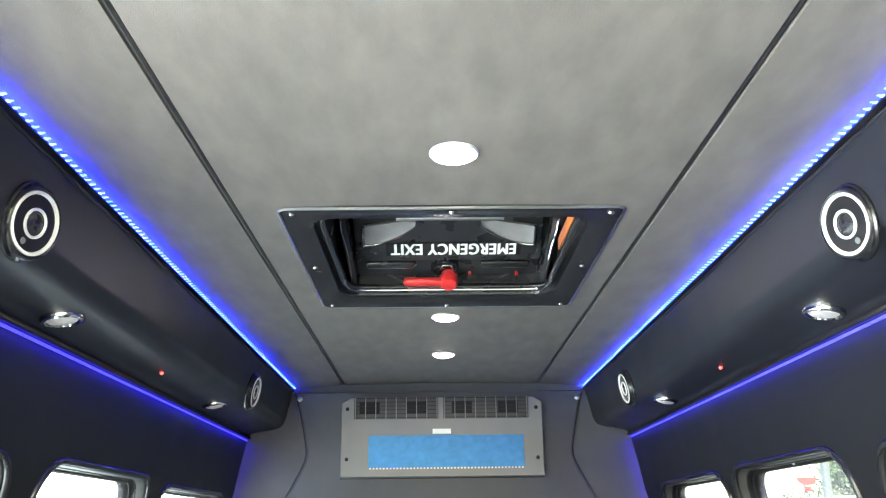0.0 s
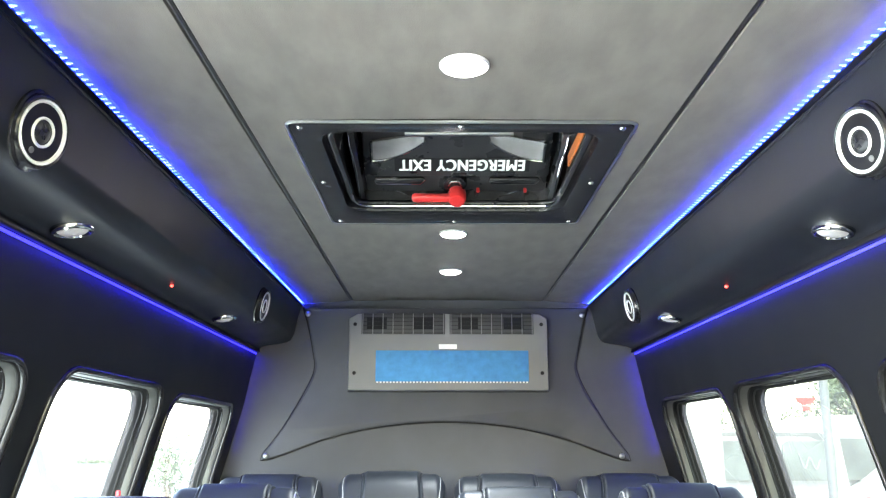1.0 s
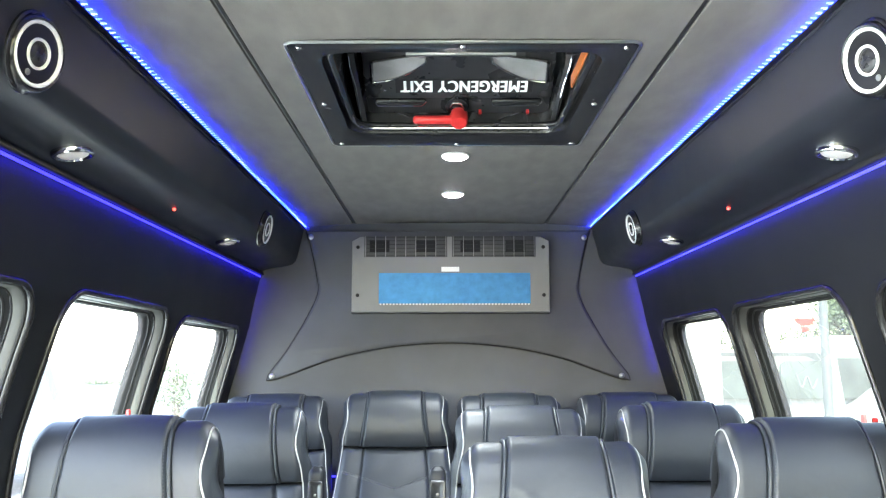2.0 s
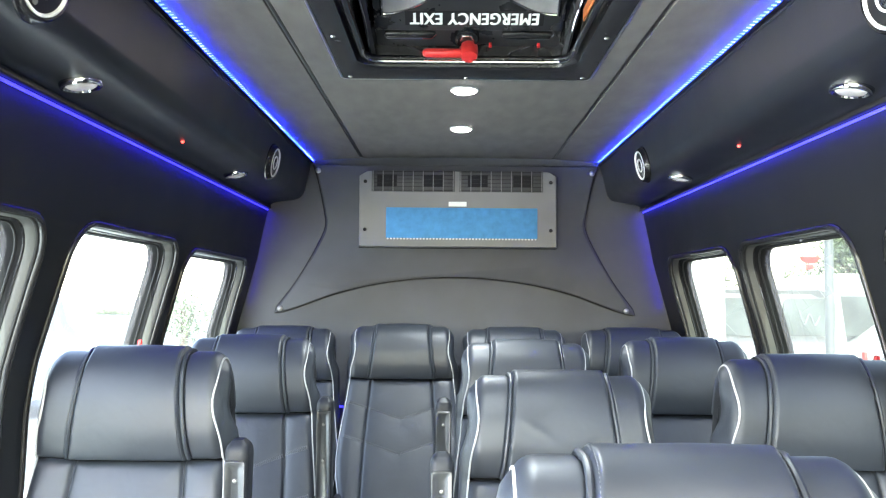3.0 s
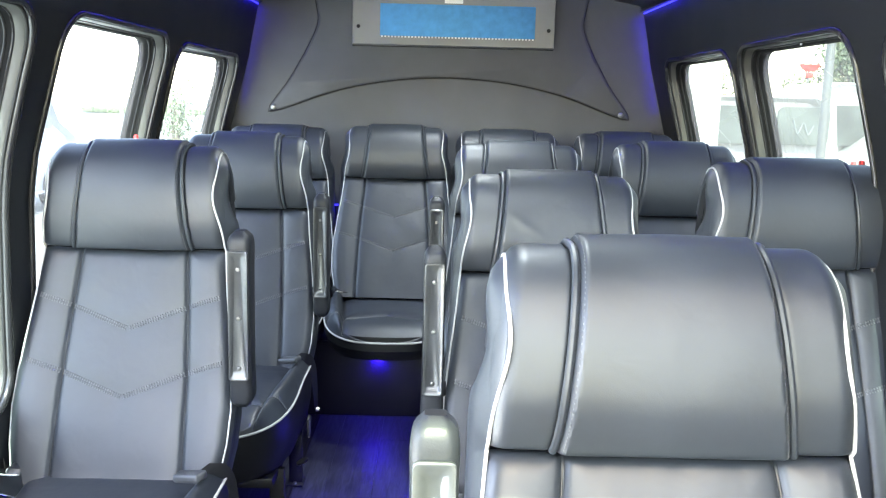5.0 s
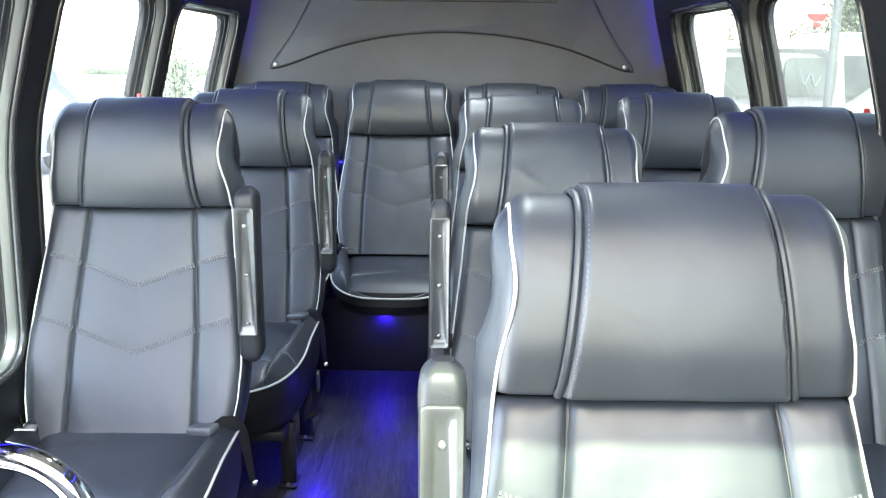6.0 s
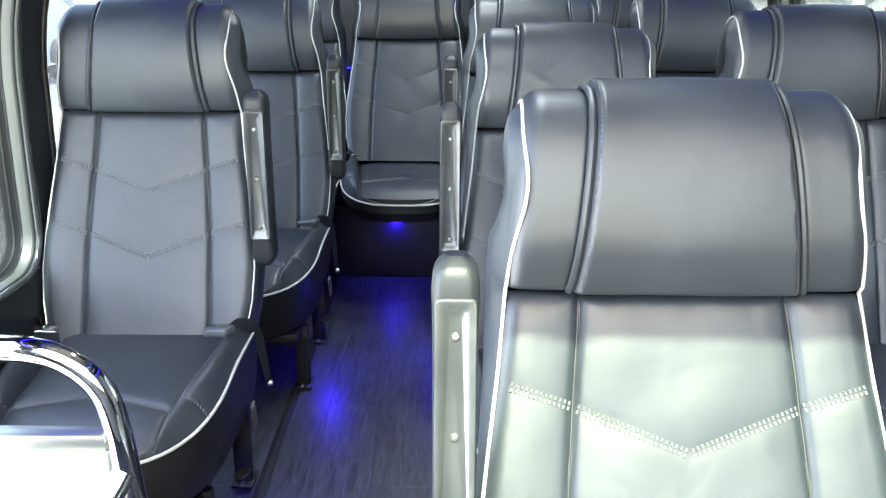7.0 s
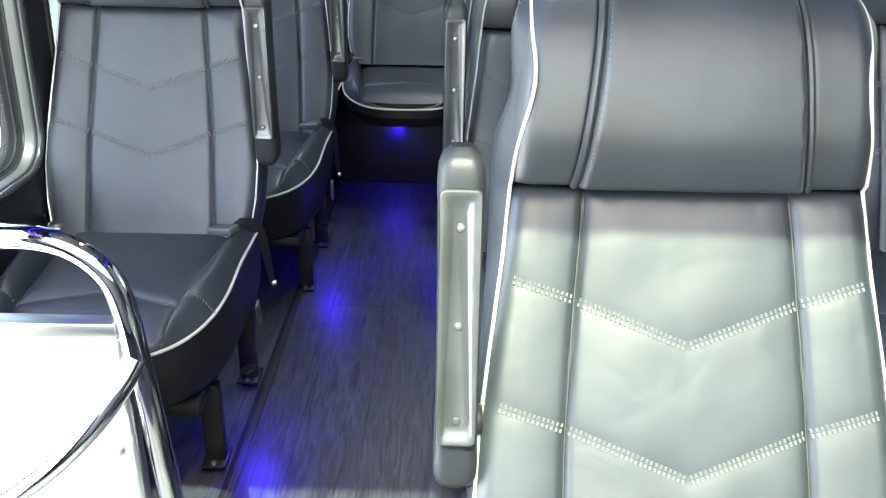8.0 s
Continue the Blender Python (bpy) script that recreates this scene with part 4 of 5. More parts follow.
def build_seat(arm, rise, lean, worn=0):
    """A coach seat facing -y, its origin on the floor. arm: -1, 0 or 1, the side of the upright arm; rise: how much higher its cushion lies;
    lean: degrees by which the back is reclined."""
    label = "slate leather coach seat with white piping"
    if rise:
        label += " on the black rear box"
    elif worn:
        label += " and creased head pad"
    elif arm:
        label += " and an arm folded upright"
    seat = thing("coach_seat", label, "seat", "coach seats")
    back = part("backrest", cover(BACK, lambda x, z, t: back_bulge(x, z), 104), M_LEATHER, seat, "slate leather back quilted in chevrons")
    head = part("head_pad", cover(HEAD, lambda x, z, t: head_bulge(x, z, t) + 0.45 * worn * creases(x, z), 84), M_LEATHER, seat)
    back.data.materials.append(M_SHELL)
    head.data.materials.append(M_SHELL)
    for s in (-1, 1):
        line = edge_line(BACK, s, 40, 0.06) + edge_line(HEAD, s, 34, 0.03, 0.80)
        part("piping", tube(line, 0.0023, 8), M_WELT, seat, "white piping along the edge")
        bm = bmesh.new()
        rows = []
        for points, n, t0, t1 in ((BACK, 40, 0.06, 1.0), (HEAD, 30, 0.03, 0.74)):
            for k, p in enumerate(edge_line(points, s, n, t0, t1)):
                t = t0 + (t1 - t0) * k / n
                nrm = path_at(points, t)[2]
                deep = 0.085 if points is BACK else 0.085 - 0.050 * min(1.0, max(0.0, (t - 0.25) / 0.25))
                puff = 0.008 + 0.016 * min(1.0, max(0.0, (p.z - 0.68) / 0.25)) * (1.0 if points is BACK else 1.0 - 0.75 * (t / 0.74) ** 3)
                rows.append([bm.verts.new(p + Vector((s * puff * math.sin(u * 2.3), 0, 0)) - nrm * (deep * u)) for u in (0, 0.1, 0.22, 0.36, 0.5, 0.75, 1.0)])
        for a, b in zip(rows, rows[1:]):
            for k in range(6):
                bm.faces.new((a[k], a[k + 1], b[k + 1], b[k]))
        part("side_gusset", bm, M_LEATHER, seat, "slate leather side gusset")
        cord = []
        for j in range(31):
            t = 0.012 + 0.86 * j / 30
            y, z, nrm = path_at(HEAD, t)
            x = seam_x(z) if t < 0.6 else 0.112
            cord.append(Vector((s * x, y, z)) + nrm * (head_bulge(x + 0.012, z, t) + 0.0025))
        part("seam_cord", tube(cord, 0.0048, 8), M_LEATHER, head)
        part("stitching", head_stitching(s), M_THREAD, head, "pale grey stitching")
        for c in CHEVRONS:
            e = seam_x(c + 0.05) - 0.0025
            part("stitching", stitching(c, 0.002, e) if s > 0 else stitching(c, -e, -0.002), M_THREAD, back, "pale grey stitching")
            w = half_width(c) - 0.03
            part("stitching", stitching(c, e + 0.005, w) if s > 0 else stitching(c, -w, -e - 0.005), M_THREAD, back, "pale grey stitching")
        line = []
        for j in range(27):
            z = 0.385 + (BASE_Z - 0.012 - 0.385) * j / 26
            line.append(front_point(s * seam_x(z), z, 0.0008)[0])
        part("seam", tube(line, 0.0013, 6), M_CORD, back, "dark sewn seam")
    # hard shell behind the upholstery
    rings = []
    for z, yf, yb in ((0.33, -0.13, -0.075), (0.42, -0.115, -0.03), (0.60, -0.04, 0.045), (0.80, 0.03, 0.105), (0.95, 0.055, 0.132), (1.02, 0.065, 0.128), (1.065, 0.07, 0.105)):
        w = half_width(z) - 0.004
        rings.append([Vector((p, (yf + yb) / 2 + q, z)) for p, q in round_rect(w, (yb - yf) / 2, min(0.024, (yb - yf) / 2 - 0.001), 4)])
    part("back_shell", ring_stack(rings), M_SHELL, seat, "black leatherette back shell")
    # the last row has shorter backs, set higher on the box
    fit = Matrix.Translation((0, 0, 0.132)) @ Matrix.Diagonal((1, 1, 0.882, 1)) if rise else recline(lean)
    for ob in seat.children_recursive:
        ob.data.transform(fit)
    bm = cushion()
    bm.transform(pose(0, rise * 0.8, rise))
    part("seat_cushion", bm, M_LEATHER, seat, "slate leather cushion with raised bolsters")
    spots = []
    def on_cushion(x, y):
        return Vector((x, y + rise * 0.8, cushion_z(x / cushion_half(y), y) + rise))

    for k in range(100):
        x = -0.222 + 0.444 * (k + 0.5) / 100
        p = on_cushion(x, cushion_chevron(x))
        d = (on_cushion(x + 0.001, cushion_chevron(x + 0.001)) - on_cushion(x - 0.001, cushion_chevron(x - 0.001))).normalized()
        across = (on_cushion(x, cushion_chevron(x) + 0.002) - on_cushion(x, cushion_chevron(x) - 0.002)).normalized()
        up = d.cross(across).normalized()
        spots.append((p + up * 0.0018, d * 0.0017, across * 0.0026, up * 0.0014))
    part("stitching", stitch_rows(spots), M_THREAD, seat, "pale grey stitching")
    for s in (-1, 1):
        line = []
        for k in range(25):
            y = -0.585 + 0.44 * k / 24
            x = cushion_seam(y)
            line.append(on_cushion(s * x, y) + Vector((0, 0, 0.0006)))
        part("seam", tube(line, 0.0012, 6), M_CORD, seat, "dark sewn seam")
    rim = [p + Vector((0, rise * 0.8, rise)) for p in cushion_outline()]
    part("cushion_piping", tube(rim, 0.0036, 8), M_WELT, seat, "white piping round the cushion")
    low = [Vector((p.x, p.y + rise * 0.8, p.z + rise)) for p in cushion_outline(grow=-0.002)]
    zb = 0.325 if rise else 0.205
    skirt = [low, [Vector((p.x * 1.012, p.y * 1.004, p.z - 0.03)) for p in low], [Vector((p.x * 1.0, CY + (p.y - CY) * 0.985, zb + 0.09)) for p in low],
             [Vector((p.x * 0.95, CY + (p.y - CY) * 0.94, zb + 0.025)) for p in low], [Vector((p.x * 0.86, CY + (p.y - CY) * 0.86, zb)) for p in low]]
    bm = ring_stack(skirt, cap=False)
    bmesh.ops.holes_fill(bm, edges=[e for e in bm.edges if e.is_boundary and e.verts[0].co.z < zb + 0.01])
    part("cushion_skirt", bm, M_SHELL, seat, "black cushion skirt")
    part("seat_frame", box(-0.19, 0.19, -0.55 + 4 * rise, -0.10, zb - 0.028, zb + 0.002, 0.006), M_IRON, seat)
    for s in (-1, 1) if rise == 0 else ():
        for y in (-0.46, -0.14):
            x = s * 0.185
            part("leg", box(x - 0.021, x + 0.021, y - 0.012, y + 0.012, 0.010, 0.200, 0.003), M_IRON, seat)
            part("foot", box(x - 0.026, x + 0.026, y - 0.036, y + 0.036, 0.006, 0.014, 0.003), M_IRON, seat)
            part("bolt", turned([(0.0, 0.006), (0.006, 0.005), (0.007, 0.0), (0.0, -0.001)], 10, m=pose(x, y - 0.026, 0.014)), M_STEEL, seat)
    if arm:
        bm = box(-0.004, 0.004, -0.014, 0.014, -0.034, 0.034, 0.0035)
        bm.transform(pose(arm * 0.238, -0.215, 0.228, 14))
        part("recline_lever", bm, M_GRILLE, seat, "dark grey recline lever")
    # lap belt: a grey buckle on its strap by each hip
    for s in (-1, 1):
        y = -0.245
        bm = bmesh.new()
        pth = smooth_path([(s * 0.236, y + 0.20, 0.225 + rise), (s * 0.239, y + 0.15, 0.31 + rise), (s * 0.238, y + 0.10, 0.395 + rise), (s * 0.226, y + 0.055, 0.440 + rise), (s * 0.203, y + 0.014, 0.459 + rise)], 5)
        wide = [min(1.0, 0.45 + 0.75 * k / len(pth)) for k in range(len(pth))]
        a = [bm.verts.new(p + Vector((-s * 0.008, -0.018, -0.002)) * w) for p, w in zip(pth, wide)]
        b = [bm.verts.new(p + Vector((s * 0.012, 0.018, 0.006)) * w) for p, w in zip(pth, wide)]
        for k in range(len(pth) - 1):
            bm.faces.new((a[k], a[k + 1], b[k + 1], b[k]))
        bmesh.ops.solidify(bm, geom=bm.faces[:], thickness=0.002)
        belt = part("belt_strap", bm, M_BELT, seat, "charcoal webbing strap")
        bm = box(-0.032, 0.032, -0.018, 0.018, -0.009, 0.009, 0.006, segments=3) if s > 0 else box(-0.022, 0.022, -0.016, 0.016, -0.0025, 0.0025, 0.002)
        bm.transform(pose(s * 0.186, y - 0.010, 0.454 + rise, 0, s * -10, s * -22))
        part("buckle", bm, M_BUCKLE if s > 0 else M_CHROME, belt, "grey belt buckle" if s > 0 else "bright metal belt tongue")
        part("anchor_bolt", turned([(0.0, 0.009), (0.006, 0.008), (0.008, 0.002), (0.008, -0.002), (0.0, -0.002)], 12, m=pose(s * 0.237, y + 0.205, 0.220 + rise, 0, s * 90, 0)), M_STEEL, belt)
    if arm:
        x = arm * 0.262
        top = part("arm_rest", arm_body(0.047, 0.553, 0.944, -0.132, -0.066), M_ARM, seat, "black padded arm folded upright")
        top.matrix_basis = recline(lean) @ pose(x, 0, 0)
        part("arm_plate", arm_tray(0.621, 0.905, -0.1375), M_PLATE, top, "grey satin plate under the arm")
        for z in (0.655, 0.765, 0.872):
            part("screw", turned([(0.0, 0.0030), (0.0036, 0.0025), (0.0050, 0.0), (0.0, -0.001)], 12, m=pose(0.0, -0.1338, z - 0.007, 90)), M_DULLSTEEL, top)
        part("pivot", turned([(0.0, 0.03), (0.016, 0.03), (0.018, 0.026), (0.018, 0.0), (0.0, 0.0)], 18, m=pose(0, -0.092, 0.63, 0, arm * -90, 0)), M_BLACK, top)
    return seat


SEATS = [  # x, y of the head-pad seam, lift, recline in degrees, arm
    (-0.7185, 1.743, 0.006, 0, 1), (0.228, 0.730, 0.0, 8, -1), (0.222, 1.758, -0.004, 8, -1), (0.778, 1.735, 0.0, 0, 0),
    (-0.660, 2.585, -0.004, 0, 1), (0.222, 2.590, 0.0, 3, -1), (0.742, 2.640, -0.004, 0, 0),
    (-0.685, 3.270, 0.002, 0, 0), (-0.209, 3.262, 0.014, 0, 0), (0.238, 3.275, 0.004, 0, 0), (0.712, 3.270, 0.006, 0, 0),
]
masters = {}
for x, y, lift, lean, arm in SEATS:
    m = pose(x, y - (recline(lean) @ Vector((0, 0, BASE_Z))).y, lift)
    kind = (arm, 0.045 if y > 3 else 0.0, lean, 1 if x > 0 and arm and 1.5 < y < 2 else 0)
    if kind not in masters:
        masters[kind] = build_seat(*kind)
        masters[kind].matrix_basis = m
    else:
        copy_thing(masters[kind], m)

low = thing("led_tube", "lit deep blue light tube on the rear wall behind the seats", "light strip", "wall light strips")
part("tube", tube([(-0.93, YR - 0.006, 0.775), (0.93, YR - 0.006, 0.775)], 0.004, 8), M_TUBE, low)
area("rear_glow", pose(0, YR - 0.012, 0.77, 90 - 180, 0, 0), 1.8, 0.006, 0.06, (0.004, 0.002, 1.0))

track = thing("seat_track", "black metal seat track along the aisle floor", "seat track")
part("rail", box(-0.505, -0.478, 0.80, 3.055, 0.0005, 0.005, 0.0015), M_IRON, track)
part("groove", box(-0.494, -0.489, 0.81, 3.05, 0.004, 0.0058, 0.0005), M_RUBBER, track)

# dark riser under the last row, with a blue lamp on it
riser = thing("seat_riser", "black box under the last row of seats", "seat riser")
part("front_board", box(-0.93, 0.93, 3.06, 3.08, 0.0, 0.30, 0.004), M_BLACK, riser)
part("top_board", box(-0.93, 0.93, 3.08, YR, 0.282, 0.30, 0.004), M_BLACK, riser)


def floor_lamp_blue(x, y, z, face, watts):
    top = thing("floor_light", "small round blue floor light, lit", "light", "blue floor lights", pose(x, y, z, *face))
    part("rim", turned([(0.0, 0.0), (0.019, 0.0), (0.019, 0.006), (0.016, 0.008), (0.0, 0.006)], 16), M_BLACK, top)
    part("lens", turned([(0.0, 0.0105), (0.010, 0.010), (0.014, 0.0075), (0.0, 0.006)], 16), M_TUBE, top, "lit blue lens")
    ob = new("blue_glow", bpy.data.lights.new("blue_glow", "AREA"))
    ob.data.shape, ob.data.size, ob.data.energy, ob.data.color = "DISK", 0.03, watts, (0.02, 0.004, 1.0)
    ob.matrix_world = pose(x, y, z, *face) @ pose(0, 0, 0.016, 180)


floor_lamp_blue(-0.255, 3.0405, 0.252, (190, 0, 0), 0.06)
floor_lamp_blue(-0.424, 2.24, 0.168, (155, 0, 90), 0.055)
floor_lamp_blue(-0.014, 2.34, 0.168, (140, 0, -90), 0.08)
floor_lamp_blue(-0.484, 1.40, 0.168, (155, 0, 90), 0.065)


# ---------------------------------------------------------------- modesty panel and hand rail by the entrance
RY = 0.75
rail = thing("grab_rail", "bent chrome grab rail on a white modesty panel", "hand rail")
part("hoop", bent([(-0.95, RY, 0.765), (-0.80, RY, 0.765), (-0.62, RY, 0.765), (-0.545, RY, 0.762), (-0.500, RY, 0.745), (-0.468, RY, 0.710), (-0.455, RY, 0.66), (-0.449, RY, 0.60),
                   (-0.440, RY, 0.50), (-0.428, RY, 0.30), (-0.420, RY, 0.0)], 0.0165), M_CHROME, rail)
part("grab_bar", bent([(-0.449, RY - 0.005, 0.597), (-0.470, RY - 0.03, 0.560), (-0.510, RY - 0.055, 0.510), (-0.570, RY - 0.07, 0.455), (-0.66, RY - 0.08, 0.395),
                       (-0.80, RY - 0.08, 0.33), (-0.95, RY - 0.08, 0.28)], 0.0155), M_CHROME, rail)
panel = thing("modesty_panel", "white laminate modesty panel with a bright top edge", "panel")
part("board", box(-0.955, -0.470, RY - 0.008, RY + 0.008, 0.03, 0.632, 0.003), M_PANEL, panel)
part("top_edge", box(-0.955, -0.466, RY - 0.014, RY + 0.014, 0.630, 0.652, 0.004), M_STEEL, panel, "bright metal top edge")
part("side_edge", box(-0.474, -0.462, RY - 0.012, RY + 0.012, 0.03, 0.63, 0.003), M_STEEL, panel)
for x, z in ((-0.486, 0.452), (-0.70, 0.455)):
    part("screw", turned([(0.0, 0.006), (0.006, 0.005), (0.009, 0.0), (0.0, -0.001)], 12, m=pose(x, RY - 0.008, z, 90)), M_STEEL, panel)

# red emergency latches on the window frames
for side, y, z in ((-1, 2.44, 1.075), (1, 1.835, 1.085)):
    top = thing("window_latch", "red emergency window latch", "latch", "window latches", pose(side * (wall_x(z) + 0.012), y, z))
    part("grip", box(-0.006, 0.006, -0.008, 0.008, -0.05, 0.035, 0.005), M_RED, top)
    part("mount", box(*sorted((0.0, side * 0.02)), -0.012, 0.012, -0.06, -0.02, 0.003), M_WHITE, top)

# ---------------------------------------------------------------- cab round the camera, unseen, laid out to shape the light
bm = bmesh.new()
vs = [bm.verts.new(p) for p in ((-0.80, Y0 - 0.02, 1.84), (0.80, Y0 - 0.02, 1.84), (0.92, -0.80, 0.90), (-0.92, -0.80, 0.90))]
bm.faces.new(vs)
single("windscreen", bm, M_SCREEN, "green tinted windscreen", "windscreen", "structure")
single("dashboard", box(-0.97, 0.97, -0.95, -0.58, 0.0, 0.88, 0.03), material("grey_dash", (0.14, 0.14, 0.138), 0.6, vary=0.08, grain=0.3), "unseen grey dashboard, sized to shape the front light", "dashboard", "structure")
for side, nm in ((-1, "wall_southwest"), (1, "wall_southeast")):
    bm = ring_stack([[Vector((side * x, y, z)) for y, z in ((-0.3, 0.0), (-0.3, 1.84), (0.06, 1.84), (-0.82, 0.89), (-0.95, 0.86), (-0.95, 0.0))] for x in (0.90, 0.97)])
    single(nm, bm, M_WALL, "dark pillar beside the windscreen", "wall", "structure")
# unseen white bonnet, added to bounce sunlight up to the headliner
bonnet = ring_stack([[Vector((x, y, z)) for y, z in ((-0.95, 0.85), (-1.2, 0.83), (-1.7, 0.78), (-2.0, 0.65), (-2.05, 0.2), (-0.95, 0.2))] for x in (-0.95, 0.95)])
single("bonnet", bonnet, material("white_bonnet_paint", (0.75, 0.75, 0.74), 0.35, coat=0.5, vary=0.03), "unseen white bonnet, added to bounce sun onto the headliner", "bonnet", "structure")
single("header_trim", box(-0.82, 0.82, Y0 - 0.012, Y0 + 0.03, 1.813, 1.93, 0.004), M_DUCT, "black header above the windscreen", "trim", "structure")
bm = box(-0.86, 0.86, Y0, 1.45, 1.932, 1.95)
box(-0.86, 0.86, 2.12, YR + 0.06, 1.932, 1.95, bm=bm)
box(-0.86, -0.30, 1.45, 2.12, 1.932, 1.95, bm=bm)
box(0.33, 0.86, 1.45, 2.12, 1.932, 1.95, bm=bm)
single("roof_skin", bm, M_WHITE, "white van roof", "roof", "structure")

# ---------------------------------------------------------------- outside
GZ = -0.72
single("ground", box(-400, 400, -400, 400, GZ - 0.03, GZ), M_ASPHALT, "pale asphalt parking lot", "ground", "structure")
M_PAVING = material("pale_paving", (0.74, 0.73, 0.70), 0.85, vary=0.1, vary_scale=1.5, grain=0.4, grain_scale=50)
# paving added here, pale so it bounces daylight up through the left openings
single("pavement", box(-9.0, -1.15, -14.0, 8.0, GZ, GZ + 0.14, 0.02), M_PAVING, "raised pale pavement, added to bounce light into the van", "pavement", "structure")
M_TYRE = material("tyre_rubber", (0.02, 0.02, 0.02), 0.8)
M_DARKGLASS = material("dark_car_glass", (0.085, 0.095, 0.093), 0.5, vary=0.5, vary_scale=1.6)
M_GREYPAINT = material("grey_car_paint", (0.24, 0.25, 0.26), 0.3, coat=0.6, vary=0.04)
M_CARWHITE = material("white_car_paint", (0.42, 0.42, 0.42), 0.3, coat=0.6, vary=0.04)
M_LEAF = material("green_leaves", (0.12, 0.15, 0.085), 0.7, vary=0.35, vary_scale=3)
M_BARK = material("brown_bark", (0.12, 0.09, 0.06), 0.9, vary=0.3)
M_CONCRETE = material("pale_concrete", (0.62, 0.61, 0.58), 0.8, vary=0.08, vary_scale=2, grain=0.3, grain_scale=60)
M_SIGNRED = material("red_sign_paint", (0.5, 0.05, 0.04), 0.5, vary=0.05)
M_ZINC = material("galvanised_steel", (0.2, 0.205, 0.21), 0.45, 0.6, vary=0.1)


def vehicle(name, label, category, profile, width, paint, windows, wheels, m, stripe=False):
    """A parked vehicle along its own x axis: side outline drawn out to its width, with panes, lights and wheels."""
    top = thing(name, label, category, m=m)
    hw = width / 2
    mid = Vector((sum(p[0] for p in profile) / len(profile), 0, 0.9))

    def ring(y, g):
        return [Vector((mid.x + (x - mid.x) * g, y, mid.z + (z - mid.z) * g)) for x, z in profile]

    part("body", ring_stack([ring(-hw + 0.10, 0.93), ring(-hw, 0.985), ring(-hw + 0.02, 1.0), ring(hw - 0.02, 1.0), ring(hw, 0.985), ring(hw - 0.10, 0.93)]), paint, top)
    for s in (-1, 1):
        for x0, x1, z0, z1, slant in windows:
            bm = bmesh.new()
            cx, cz, hx, hz = (x0 + x1) / 2, (z0 + z1) / 2, (x1 - x0) / 2, (z1 - z0) / 2
            pts = []
            for p, q in round_rect(hx, hz, 0.11, 5):
                up = (q + hz) / (2 * hz)
                pts.append((cx + p - slant * up * (p + hx) / (2 * hx), cz + q))
            a = [bm.verts.new((x, s * (hw + 0.006), z)) for x, z in pts]
            b = [bm.verts.new((x, s * (hw - 0.03), z)) for x, z in pts]
            bm.faces.new(a)
            for k in range(len(a)):
                bm.faces.new((a[k], a[(k + 1) % len(a)], b[(k + 1) % len(a)], b[k]))
            bmesh.ops.recalc_face_normals(bm, faces=bm.faces)
            part("side_window", bm, M_DARKGLASS, top)
        for x in wheels:
            w = part("wheel", turned([(0.0, 0.0), (0.30, 0.0), (0.335, 0.03), (0.345, 0.11), (0.335, 0.19), (0.30, 0.22), (0.0, 0.22)], 24, m=pose(x, s * (hw - 0.1), 0.345, 90) @ pose(0, 0, -0.11)), M_TYRE, top)
            part("rim", turned([(0.0, 0.06), (0.07, 0.05), (0.19, 0.02), (0.215, 0.0), (0.0, -0.01)], 20, m=pose(x, s * (hw + 0.012), 0.345, s * -90 + 180)), M_ZINC, w)
    x1 = max(p[0] for p in profile)
    for s in (-1, 1):
        part("headlight", box(x1 - 0.12, x1 - 0.01, s * (hw - 0.22) - 0.14, s * (hw - 0.22) + 0.14, 0.68, 0.86, 0.03), M_FROST, top)
        part("bumper_lamp", box(min(p[0] for p in profile) - 0.01, min(p[0] for p in profile) + 0.05, s * (hw - 0.14) - 0.06, s * (hw - 0.14) + 0.06, 0.8, 1.15, 0.02), M_SIGNRED, top)
    if stripe:
        for s in (-1, 1):
            pth = smooth_path([(x, s * (hw + 0.012), z) for x, z in ((-1.88, 1.80), (-1.97, 1.56), (-2.06, 1.74), (-2.15, 1.54), (-2.24, 1.70))], 8)
            part("swoosh", tube(pth, 0.011, 6), M_GREYPAINT, top, "pale zigzag stripe")
    return top


VAN = [(-2.7, 0.35), (-2.72, 1.2), (-2.6, 2.3), (-2.3, 2.45), (1.0, 2.45), (1.35, 2.3), (2.0, 1.45), (2.6, 1.2), (2.75, 0.9), (2.75, 0.4), (2.2, 0.3), (-2.2, 0.3)]
CAR = [(-2.2, 0.4), (-2.25, 0.9), (-2.0, 1.1), (-1.4, 1.55), (-0.9, 1.68), (0.3, 1.66), (1.1, 1.08), (2.1, 0.95), (2.25, 0.7), (2.22, 0.35), (1.8, 0.28), (-1.8, 0.28)]
VAN_PANES = [(-2.4, -1.1, 1.35, 2.05, 0), (-1.0, 0.3, 1.35, 2.05, 0), (0.42, 1.75, 1.35, 2.05, 0.55)]
CAR_PANES = [(-1.5, -0.35, 1.02, 1.5, 0.0), (-0.28, 0.9, 1.02, 1.5, 0.55)]
BUS = [(x, z * 0.885) for x, z in VAN]
BUS_PANES = [(-2.5, -1.62, 1.36, 2.0, 0), (-1.56, -0.42, 1.36, 2.0, 0), (-0.36, 0.74, 1.36, 2.0, 0), (0.80, 1.72, 1.36, 2.0, 0.5)]
vehicle("minibus", "white parked minibus with dark windows and a pale zigzag", "minibus", BUS, 2.0, M_CARWHITE, BUS_PANES, (-1.7, 1.8), pose(4.1, 15.6, GZ, 0, 0, 180), True)
